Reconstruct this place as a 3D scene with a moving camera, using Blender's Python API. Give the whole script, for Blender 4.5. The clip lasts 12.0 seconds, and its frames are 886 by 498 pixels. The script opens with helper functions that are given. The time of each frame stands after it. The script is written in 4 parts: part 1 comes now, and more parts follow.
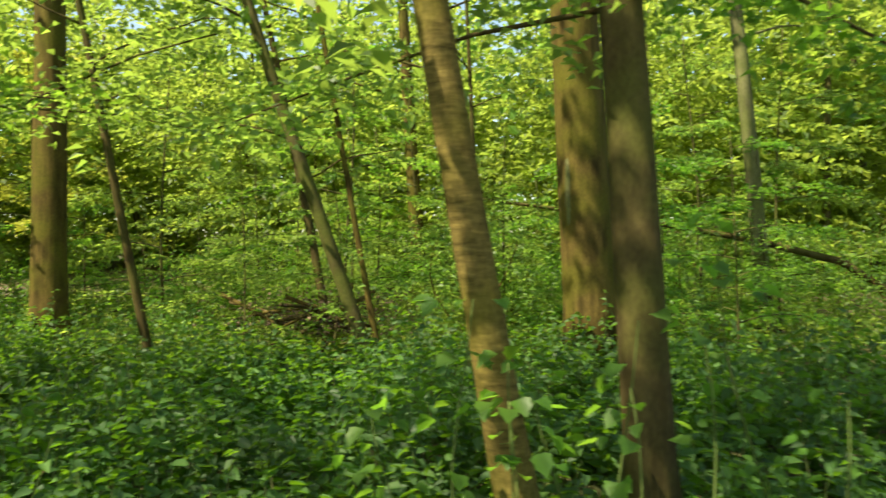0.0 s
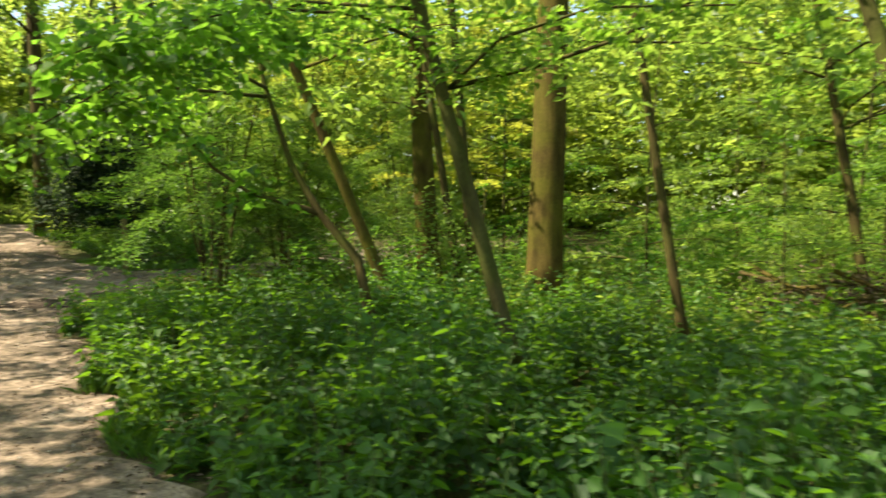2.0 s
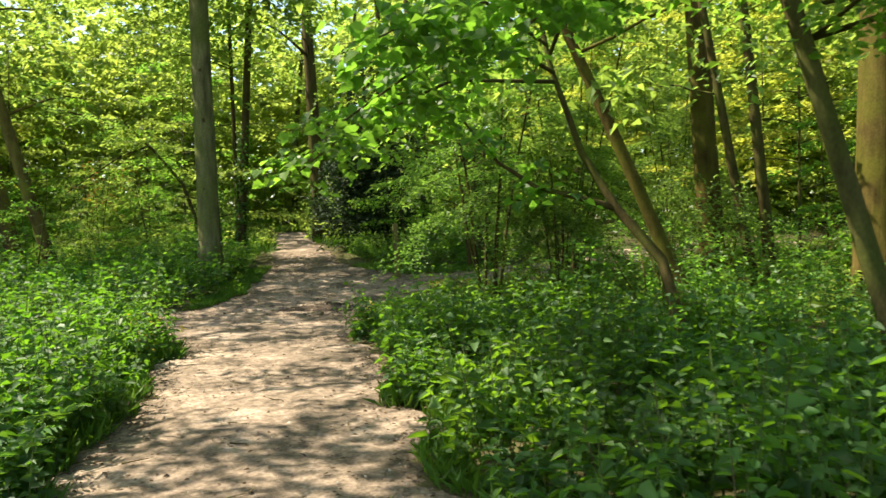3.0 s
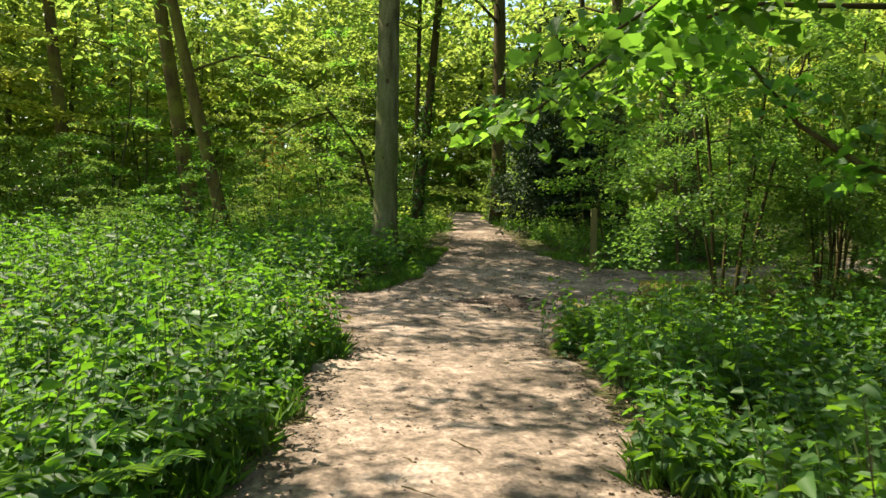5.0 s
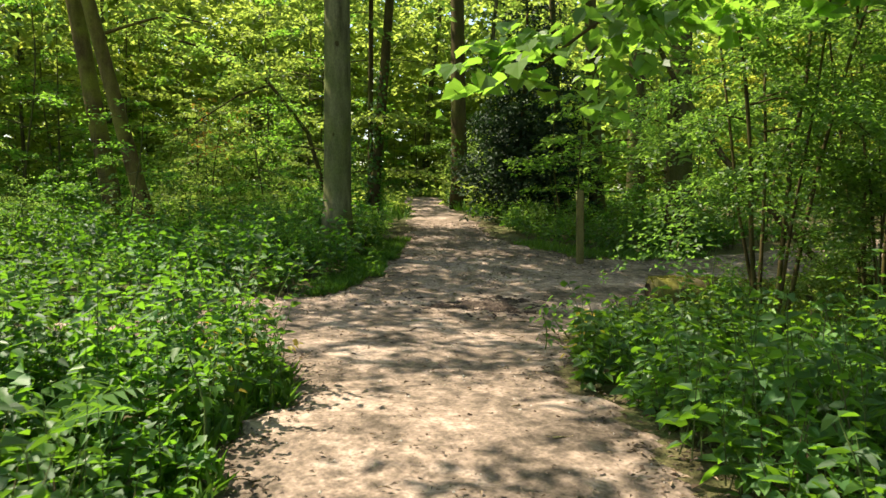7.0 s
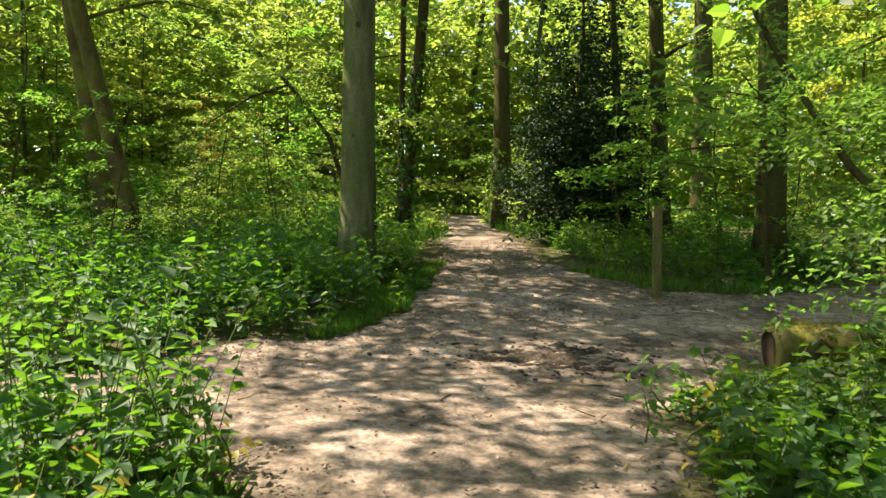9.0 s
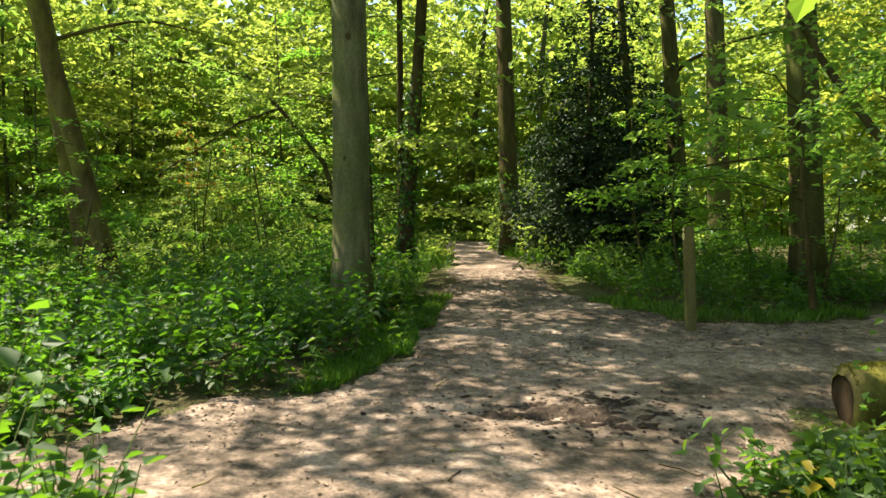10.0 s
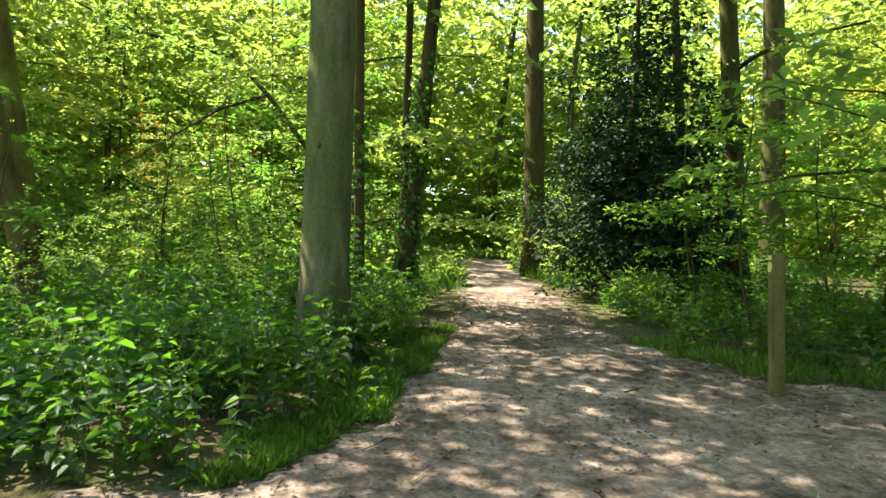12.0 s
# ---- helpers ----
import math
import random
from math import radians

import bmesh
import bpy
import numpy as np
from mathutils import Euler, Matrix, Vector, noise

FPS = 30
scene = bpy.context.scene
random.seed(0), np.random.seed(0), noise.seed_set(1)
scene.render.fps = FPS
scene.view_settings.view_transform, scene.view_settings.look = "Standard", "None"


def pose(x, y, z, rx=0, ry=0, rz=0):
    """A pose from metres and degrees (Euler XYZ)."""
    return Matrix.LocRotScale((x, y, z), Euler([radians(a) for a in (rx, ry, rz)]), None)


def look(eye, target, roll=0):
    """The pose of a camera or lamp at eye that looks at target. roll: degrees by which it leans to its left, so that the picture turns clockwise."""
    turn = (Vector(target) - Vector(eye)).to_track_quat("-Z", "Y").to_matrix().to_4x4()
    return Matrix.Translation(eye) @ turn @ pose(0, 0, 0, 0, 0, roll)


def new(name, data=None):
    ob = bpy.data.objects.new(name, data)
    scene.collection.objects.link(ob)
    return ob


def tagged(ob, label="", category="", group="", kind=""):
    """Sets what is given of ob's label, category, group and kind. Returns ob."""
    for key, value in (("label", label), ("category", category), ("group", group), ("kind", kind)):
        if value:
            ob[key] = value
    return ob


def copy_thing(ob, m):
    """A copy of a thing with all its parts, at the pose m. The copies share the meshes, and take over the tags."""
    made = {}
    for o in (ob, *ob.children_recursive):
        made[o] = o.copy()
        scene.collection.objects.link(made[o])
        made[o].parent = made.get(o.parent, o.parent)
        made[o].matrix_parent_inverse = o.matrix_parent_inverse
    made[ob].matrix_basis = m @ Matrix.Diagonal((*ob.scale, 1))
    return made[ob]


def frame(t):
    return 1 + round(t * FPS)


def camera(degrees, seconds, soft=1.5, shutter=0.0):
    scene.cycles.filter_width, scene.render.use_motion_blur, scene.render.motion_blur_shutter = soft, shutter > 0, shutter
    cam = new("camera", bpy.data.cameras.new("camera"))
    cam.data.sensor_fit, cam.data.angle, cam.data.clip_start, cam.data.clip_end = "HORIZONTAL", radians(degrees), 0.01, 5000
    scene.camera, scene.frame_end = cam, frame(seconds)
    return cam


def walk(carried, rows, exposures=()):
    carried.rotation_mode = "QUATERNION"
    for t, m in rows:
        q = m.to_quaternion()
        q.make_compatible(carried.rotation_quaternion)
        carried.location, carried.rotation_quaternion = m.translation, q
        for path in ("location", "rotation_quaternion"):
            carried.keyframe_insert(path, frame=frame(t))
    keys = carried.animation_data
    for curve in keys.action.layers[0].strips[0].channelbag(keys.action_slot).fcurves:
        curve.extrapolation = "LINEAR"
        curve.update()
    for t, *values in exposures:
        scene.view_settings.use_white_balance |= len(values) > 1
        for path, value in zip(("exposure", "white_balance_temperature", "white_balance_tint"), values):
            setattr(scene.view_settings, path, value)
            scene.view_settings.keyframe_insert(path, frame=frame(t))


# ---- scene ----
cam = camera(61.4, 12.0, 1.5, 0.25)
PATH = [
    (0, (-0.034, 0.034, 1.615), (-0.02, 2.034, 1.609), -1.3),
    (0.5, (-0.584, 0.314, 1.62), (-0.81, 2.301, 1.576), 0.3),
    (1, (-1.129, 0.591, 1.639), (-1.522, 2.549, 1.537), -0.8),
    (1.5, (-1.677, 0.917, 1.587), (-2.321, 2.81, 1.537), -0.8),
    (2, (-2.33, 1.055, 1.58), (-3.273, 2.816, 1.491), 0.1),
    (2.5, (-2.877, 1.261, 1.554), (-4.163, 2.791, 1.482), -1.5),
    (3, (-3.391, 1.455, 1.534), (-4.84, 2.831, 1.457), -1.8),
    (3.5, (-3.885, 1.648, 1.532), (-5.432, 2.911, 1.423), -1.2),
    (3.7, (-4.094, 1.745, 1.531), (-5.713, 2.914, 1.414), -1.3),
    (5.3, (-5.709, 2.499, 1.456), (-7.422, 3.524, 1.341), 1.7),
    (5.5, (-5.904, 2.572, 1.454), (-7.604, 3.619, 1.343), 1.2),
    (6, (-6.351, 2.747, 1.456), (-8.022, 3.842, 1.36), 0.1),
    (6.5, (-6.785, 2.941, 1.458), (-8.441, 4.055, 1.325), -0.1),
    (6.7, (-6.96, 3.043, 1.458), (-8.608, 4.167, 1.315), 0.5),
    (8.3, (-8.529, 4.081, 1.397), (-10.139, 5.251, 1.205), 0.2),
    (8.5, (-8.705, 4.207, 1.387), (-10.352, 5.331, 1.24), 0.8),
    (9, (-9.175, 4.487, 1.384), (-10.871, 5.541, 1.279), 1.3),
    (9.5, (-9.643, 4.723, 1.397), (-11.351, 5.76, 1.297), 1.1),
    (10, (-10.063, 5.067, 1.41), (-11.771, 6.106, 1.375), -0.3),
    (10.5, (-10.518, 5.407, 1.384), (-12.229, 6.442, 1.38), -0.1),
    (11, (-10.952, 5.774, 1.39), (-12.649, 6.831, 1.388), 1.0),
    (11.5, (-11.398, 6.06, 1.413), (-13.137, 7.048, 1.412), 3.2),
    (12, (-11.839, 6.37, 1.433), (-13.578, 7.357, 1.437), 2.0),
]
walk(cam, [(t, look(eye, target, roll)) for t, eye, target, roll in PATH], [(0.0, 1.36, 7950, 2), (1.5, 1.46, 7950, 2), (3.0, 1.5, 7300, 5), (4.0, 1.41, 7200, 7), (6.0, 1.36, 7050, 8), (8.5, 1.5, 7200, 10), (10.7, 1.58, 7200, 9), (12.0, 2.0, 6700, 9)])
# ---------------------------------------------------------------- light
SUN_TO = Vector((-0.56, -0.4, 1.0)).normalized()
world = bpy.data.worlds.new("world")
scene.world = world
world.use_nodes = True
wn = world.node_tree.nodes
sky = wn.new("ShaderNodeTexSky")
sky.sky_type, sky.sun_disc = "NISHITA", False
sky.sun_elevation = math.asin(SUN_TO.z)
sky.sun_rotation = math.atan2(SUN_TO.x, SUN_TO.y)
world.node_tree.links.new(sky.outputs[0], wn["Background"].inputs[0])
wn["Background"].inputs[1].default_value = 0.125
sun = new("sun", bpy.data.lights.new("sun", "SUN"))
sun.data.energy, sun.data.angle, sun.data.color = 5.0, radians(0.53), (1.0, 0.93, 0.8)
sun.matrix_world = look(SUN_TO * 60, (0, 0, 0))

# ---------------------------------------------------------------- materials


def material(name):
    m = bpy.data.materials.new(name)
    m.use_nodes = True
    n = m.node_tree.nodes
    return m, n, m.node_tree.links.new, n["Principled BSDF"]


def ramp(n, stops):
    r = n.new("ShaderNodeValToRGB")
    while len(r.color_ramp.elements) < len(stops):
        r.color_ramp.elements.new(0.5)
    for e, (p, c) in zip(r.color_ramp.elements, stops):
        e.position, e.color = p, (*c, 1)
    return r


def noise_tex(n, link, scale, detail=4, stretch=(1, 1, 1), coords="Object"):
    tc, mp, t = n.new("ShaderNodeTexCoord"), n.new("ShaderNodeMapping"), n.new("ShaderNodeTexNoise")
    mp.inputs["Scale"].default_value = stretch
    link(tc.outputs[coords], mp.inputs[0])
    link(mp.outputs[0], t.inputs["Vector"])
    t.inputs["Scale"].default_value, t.inputs["Detail"].default_value = scale, detail
    return t


def leaf_material(name, dark, mid, light, through_colour, share=0.5, rough=0.5):
    """Thin leaf: a waxy face over a share of light that passes through."""
    m, n, link, p = material(name)
    geo = n.new("ShaderNodeNewGeometry")
    r = ramp(n, [(0.0, dark), (0.5, mid), (0.9, light), (1.0, [min(1, c * 1.3) for c in light])])
    link(geo.outputs["Random Per Island"], r.inputs[0])
    big = noise_tex(n, link, 0.9, 2)
    hsv = n.new("ShaderNodeHueSaturation")
    mr, drift, who = n.new("ShaderNodeMapRange"), n.new("ShaderNodeMapRange"), n.new("ShaderNodeObjectInfo")
    mr.inputs["From Min"].default_value, mr.inputs["From Max"].default_value = 0.3, 0.7
    mr.inputs["To Min"].default_value, mr.inputs["To Max"].default_value = 0.7, 1.22
    link(big.outputs[0], mr.inputs[0])
    stand = noise_tex(n, link, 0.35, 2)
    both = n.new("ShaderNodeMath")
    both.operation = "MULTIPLY_ADD"
    link(who.outputs["Random"], both.inputs[0])
    both.inputs[1].default_value = 0.5
    link(stand.outputs[0], both.inputs[2])
    drift.inputs["From Min"].default_value, drift.inputs["From Max"].default_value = 0.35, 1.15
    drift.inputs["To Min"].default_value, drift.inputs["To Max"].default_value = 0.515, 0.48
    link(both.outputs[0], drift.inputs[0])
    link(drift.outputs[0], hsv.inputs["Hue"])
    link(mr.outputs[0], hsv.inputs["Value"])
    link(r.outputs[0], hsv.inputs["Color"])
    link(hsv.outputs[0], p.inputs["Base Color"])
    p.inputs["Roughness"].default_value = rough
    p.inputs["Specular IOR Level"].default_value = 0.5
    tr, mix = n.new("ShaderNodeBsdfTranslucent"), n.new("ShaderNodeMixShader")
    tint = n.new("ShaderNodeMix")
    tint.data_type, tint.blend_type = "RGBA", "MULTIPLY"
    tint.inputs[0].default_value = 1.0
    v2 = ramp(n, [(0.0, [c * 0.7 for c in through_colour]), (1.0, [min(1.0, c * 1.15) for c in through_colour])])
    link(geo.outputs["Random Per Island"], v2.inputs[0])
    link(v2.outputs[0], tint.inputs[6])
    link(mr.outputs[0], tint.inputs[7])
    hue = n.new("ShaderNodeHueSaturation")
    link(drift.outputs[0], hue.inputs["Hue"])
    link(tint.outputs[2], hue.inputs["Color"])
    link(hue.outputs[0], tr.inputs[0])
    mix.inputs[0].default_value = share
    link(p.outputs[0], mix.inputs[1])
    link(tr.outputs[0], mix.inputs[2])
    link(mix.outputs[0], n["Material Output"].inputs[0])
    return m


def bark_material(name, c1, c2, moss, moss_share=0.5, rings=False, relief=0.6):
    m, n, link, p = material(name)
    grain = noise_tex(n, link, 9, 8, (1, 1, 4.0) if rings else (1, 1, 0.22))
    patch = noise_tex(n, link, 1.6, 5)
    r = ramp(n, [(0.3, c1), (0.7, c2)])
    link(grain.outputs[0], r.inputs[0])
    g = ramp(n, [(0.62 - 0.35 * moss_share, (0, 0, 0)), (0.75 - 0.2 * moss_share, (1, 1, 1))])
    link(patch.outputs[0], g.inputs[0])
    mix = n.new("ShaderNodeMix")
    mix.data_type = "RGBA"
    link(g.outputs[0], mix.inputs[0])
    link(r.outputs[0], mix.inputs[6])
    mix.inputs[7].default_value = (*moss, 1)
    fine = noise_tex(n, link, 55, 4, (1, 1, 0.5))
    over = n.new("ShaderNodeMix")
    over.data_type, over.blend_type = "RGBA", "OVERLAY"
    over.inputs[0].default_value = 0.55
    link(mix.outputs[2], over.inputs[6])
    link(fine.outputs[0], over.inputs[7])
    link(over.outputs[2], p.inputs["Base Color"])
    p.inputs["Roughness"].default_value = 0.85
    p.inputs["Specular IOR Level"].default_value = 0.1
    b = n.new("ShaderNodeBump")
    b.inputs["Strength"].default_value, b.inputs["Distance"].default_value = relief, 0.02
    link(grain.outputs[0], b.inputs["Height"])
    link(b.outputs[0], p.inputs["Normal"])
    return m


def soil_material(name, stops, scale, relief=0.5, fine_scale=60):
    m, n, link, p = material(name)
    a = noise_tex(n, link, scale, 8)
    f = noise_tex(n, link, fine_scale, 6)
    r = ramp(n, stops)
    b2 = noise_tex(n, link, scale * 6.5, 6)
    blend = n.new("ShaderNodeMix")
    blend.inputs[0].default_value = 0.45
    link(a.outputs[0], blend.inputs[2])
    link(b2.outputs[0], blend.inputs[3])
    link(blend.outputs[0], r.inputs[0])
    over = n.new("ShaderNodeMix")
    over.data_type, over.blend_type = "RGBA", "OVERLAY"
    over.inputs[0].default_value = 0.5
    sharp = ramp(n, [(0.3, (0.12, 0.12, 0.12)), (0.5, (0.5, 0.5, 0.5)), (0.7, (0.85, 0.85, 0.85))])
    link(f.outputs[0], sharp.inputs[0])
    link(r.outputs[0], over.inputs[6])
    link(sharp.outputs[0], over.inputs[7])
    link(over.outputs[2], p.inputs["Base Color"])
    p.inputs["Roughness"].default_value = 0.95
    p.inputs["Specular IOR Level"].default_value = 0.15
    b = n.new("ShaderNodeBump")
    b.inputs["Strength"].default_value, b.inputs["Distance"].default_value = relief, 0.03
    link(f.outputs[0], b.inputs["Height"])
    link(b.outputs[0], p.inputs["Normal"])
    return m


LEAF_BEECH = leaf_material("beech_leaf", (0.043, 0.1, 0.022), (0.072, 0.15, 0.027), (0.105, 0.185, 0.033), (0.36, 0.545, 0.085), 0.59)
LEAF_MAPLE = leaf_material("maple_leaf", (0.03, 0.09, 0.016), (0.05, 0.13, 0.02), (0.075, 0.16, 0.016), (0.26, 0.52, 0.05), 0.56)
# lit version of the beech leaf: sunlight is put into the paler yellow-green
LEAF_SUN_TINT = leaf_material("sunlit_woodland_leaf", (0.055, 0.11, 0.024), (0.092, 0.166, 0.03), (0.14, 0.215, 0.036), (0.41, 0.54, 0.085), 0.59)
LEAF_NETTLE = leaf_material("nettle_leaf", (0.022, 0.066, 0.016), (0.036, 0.105, 0.025), (0.064, 0.152, 0.03), (0.18, 0.4, 0.022), 0.45, 0.6)
LEAF_BRAMBLE = leaf_material("bramble_leaf", (0.02, 0.06, 0.016), (0.035, 0.1, 0.022), (0.055, 0.14, 0.032), (0.17, 0.39, 0.02), 0.42, 0.56)
LEAF_DARK = leaf_material("holly_leaf", (0.012, 0.03, 0.01), (0.018, 0.042, 0.014), (0.026, 0.055, 0.019), (0.03, 0.07, 0.01), 0.15, 0.75)
LEAF_YELLOW = leaf_material("yellowed_leaf", (0.2, 0.2, 0.02), (0.3, 0.28, 0.03), (0.4, 0.2, 0.03), (0.5, 0.45, 0.04), 0.45)
LEAF_ORANGE = leaf_material("copper_leaf", (0.25, 0.12, 0.02), (0.34, 0.17, 0.03), (0.42, 0.22, 0.03), (0.5, 0.25, 0.03), 0.45)
LEAF_HAZEL = leaf_material("hazel_leaf", (0.04, 0.085, 0.02), (0.06, 0.125, 0.028), (0.09, 0.16, 0.038), (0.27, 0.47, 0.06), 0.54, 0.5)
# yellow variant of the woodland leaf: its gold paints strong sun on foliage
LEAF_SUN_GOLD = leaf_material("golden_leaf", (0.14, 0.17, 0.02), (0.2, 0.23, 0.025), (0.28, 0.29, 0.04), (0.53, 0.6, 0.08), 0.6)
LEAF_FERN = leaf_material("fern_leaf", (0.04, 0.11, 0.02), (0.06, 0.15, 0.025), (0.09, 0.19, 0.03), (0.18, 0.38, 0.03), 0.4)
MOSS = leaf_material("moss_tuft", (0.1, 0.1, 0.014), (0.17, 0.165, 0.02), (0.26, 0.23, 0.03), (0.25, 0.28, 0.02), 0.3, 0.8)
GRASS = leaf_material("grass_blade", (0.05, 0.12, 0.016), (0.07, 0.17, 0.02), (0.11, 0.22, 0.03), (0.2, 0.4, 0.03), 0.4)
LITTER = leaf_material("dry_leaf", (0.05, 0.032, 0.022), (0.1, 0.065, 0.042), (0.25, 0.18, 0.12), (0.2, 0.12, 0.05), 0.15, 0.8)
BARK_GREY = bark_material("smooth_grey_bark", (0.055, 0.053, 0.024), (0.185, 0.176, 0.088), (0.092, 0.108, 0.032), 0.6, relief=0.45)
BARK_BROWN = bark_material("furrowed_brown_bark", (0.03, 0.022, 0.006), (0.12, 0.086, 0.025), (0.085, 0.08, 0.013), 0.5, relief=0.9)
BARK_MOSSY = bark_material("mossy_brown_bark", (0.045, 0.032, 0.012), (0.15, 0.105, 0.042), (0.16, 0.155, 0.028), 0.55, relief=0.9)
BARK_DARK = bark_material("dark_bark", (0.03, 0.023, 0.009), (0.095, 0.073, 0.028), (0.066, 0.07, 0.016), 0.45, relief=0.9)
BARK_OLIVE = bark_material("green_algae_bark", (0.036, 0.032, 0.012), (0.105, 0.09, 0.037), (0.078, 0.088, 0.021), 0.55, relief=0.8)
BARK_CHERRY = bark_material("ringed_cherry_bark", (0.055, 0.042, 0.012), (0.18, 0.135, 0.042), (0.12, 0.105, 0.02), 0.5, rings=True, relief=0.25)
STEM = bark_material("green_stem", (0.06, 0.09, 0.025), (0.1, 0.14, 0.04), (0.1, 0.07, 0.04), 0.3, relief=0.1)
POST_WOOD = bark_material("weathered_post_wood", (0.1, 0.084, 0.03), (0.2, 0.165, 0.062), (0.1, 0.115, 0.03), 0.5)
DEAD_WOOD = bark_material("dead_wood", (0.2, 0.15, 0.09), (0.42, 0.33, 0.2), (0.32, 0.28, 0.05), 0.5)
MOSS_BARK = bark_material("mossy_log_bark", (0.03, 0.024, 0.012), (0.12, 0.1, 0.055), (0.17, 0.16, 0.03), 0.6, relief=1.4)
# near-black wood: the shade on the log's cut end is in the colour
CUT_WOOD_SHADE = bark_material("rotten_cut_wood", (0.014, 0.01, 0.006), (0.05, 0.034, 0.018), (0.03, 0.028, 0.01), 0.4)
SOIL_PATH = soil_material("trodden_earth", [(0.33, (0.055, 0.042, 0.031)), (0.43, (0.118, 0.09, 0.069)), (0.53, (0.222, 0.165, 0.128)), (0.64, (0.365, 0.282, 0.228))], 1.5, 0.45, 34)
SOIL_MUD = soil_material("dark_churned_mud", [(0.35, (0.022, 0.016, 0.013)), (0.52, (0.05, 0.036, 0.028)), (0.68, (0.12, 0.09, 0.068))], 6, 0.9, 30)
SOIL_WOOD = soil_material("woodland_floor", [(0.3, (0.05, 0.04, 0.022)), (0.5, (0.09, 0.08, 0.035)), (0.7, (0.07, 0.11, 0.03))], 1.1, 0.8, 35)
STONE = soil_material("pebble_stone", [(0.3, (0.3, 0.27, 0.23)), (0.7, (0.5, 0.46, 0.4))], 9, 0.2)
mk, mn, ml, DISC = material("waymark_disc_plastic")
DISC.inputs["Base Color"].default_value, DISC.inputs["Roughness"].default_value = (0.75, 0.62, 0.25, 1), 0.45
DISC_MAT = mk

# ---------------------------------------------------------------- geometry tools
R = np.random.default_rng(7)


def unit(v):
    return v / np.maximum(np.linalg.norm(v, axis=-1, keepdims=True), 1e-9)


class Geo:
    """Gathers vertices and faces of any size and turns them into one mesh."""

    def __init__(self):
        self.v, self.f, self.n = [], [], 0

    def add(self, verts, faces):
        verts = np.asarray(verts, float).reshape(-1, 3)
        for fs in faces if isinstance(faces, list) else [faces]:
            self.f.append(np.asarray(fs, int) + self.n)
        self.v.append(verts)
        self.n += len(verts)
        return self

    def mesh(self, name, mat, smooth=False):
        me = bpy.data.meshes.new(name)
        v = np.concatenate(self.v) if self.v else np.zeros((0, 3))
        me.vertices.add(len(v))
        me.vertices.foreach_set("co", v.astype(np.float32).ravel())
        total = sum(f.size for f in self.f)
        me.loops.add(total)
        me.loops.foreach_set("vertex_index", np.concatenate([f.ravel() for f in self.f]).astype(np.int32))
        starts, at = [], 0
        for f in self.f:
            starts.append(at + np.arange(len(f)) * f.shape[1])
            at += f.size
        starts = np.concatenate(starts).astype(np.int32)
        me.polygons.add(len(starts))
        me.polygons.foreach_set("loop_start", starts)
        me.polygons.foreach_set("use_smooth", np.full(len(starts), smooth))
        me.update(calc_edges=True)
        me.materials.append(mat)
        return me


def part(name, geo, mat, parent, label="", smooth=False):
    ob = new(name, geo.mesh(name, mat, smooth))
    ob.parent = parent
    return tagged(ob, label)


def thing(name, x, y, z, label, category, group="", kind=""):
    ob = new(name)
    ob.location = (x, y, z)
    return tagged(ob, label, category, group, kind)


def alone(name, geo, mat, label, category="", kind="", smooth=False):
    return tagged(new(name, geo.mesh(name, mat, smooth)), label, category, "", kind)


def leaves(geo, p, d, nrm, length, width, rich=False, fold=0.22, droop=0.18):
    """Folded leaves from base p along d, facing nrm."""
    d = unit(d)
    s = unit(np.cross(d, nrm))
    u = np.cross(s, d)
    l, w = np.broadcast_to(length, len(p))[:, None], np.broadcast_to(width, len(p))[:, None]
    tip = p + d * l - u * l * droop
    k = len(p)
    if rich:
        rows = [p, p + d * l * 0.26 + s * w * 0.48 + u * w * fold, p + d * l * 0.66 + s * w * 0.34 + u * w * fold * 0.6 - u * l * droop * 0.3, tip,
                p + d * l * 0.66 - s * w * 0.34 + u * w * fold * 0.6 - u * l * droop * 0.3, p + d * l * 0.26 - s * w * 0.48 + u * w * fold]
        base = np.arange(k)[:, None] * 6
        geo.add(np.stack(rows, 1), np.concatenate([base + [0, 1, 2, 3], base + [0, 3, 4, 5]]))
    else:
        rows = [p, p + d * l * 0.45 + s * w * 0.5 + u * w * fold, tip, p + d * l * 0.45 - s * w * 0.5 + u * w * fold]
        base = np.arange(k)[:, None] * 4
        geo.add(np.stack(rows, 1), np.concatenate([base + [0, 1, 2], base + [0, 2, 3]]))


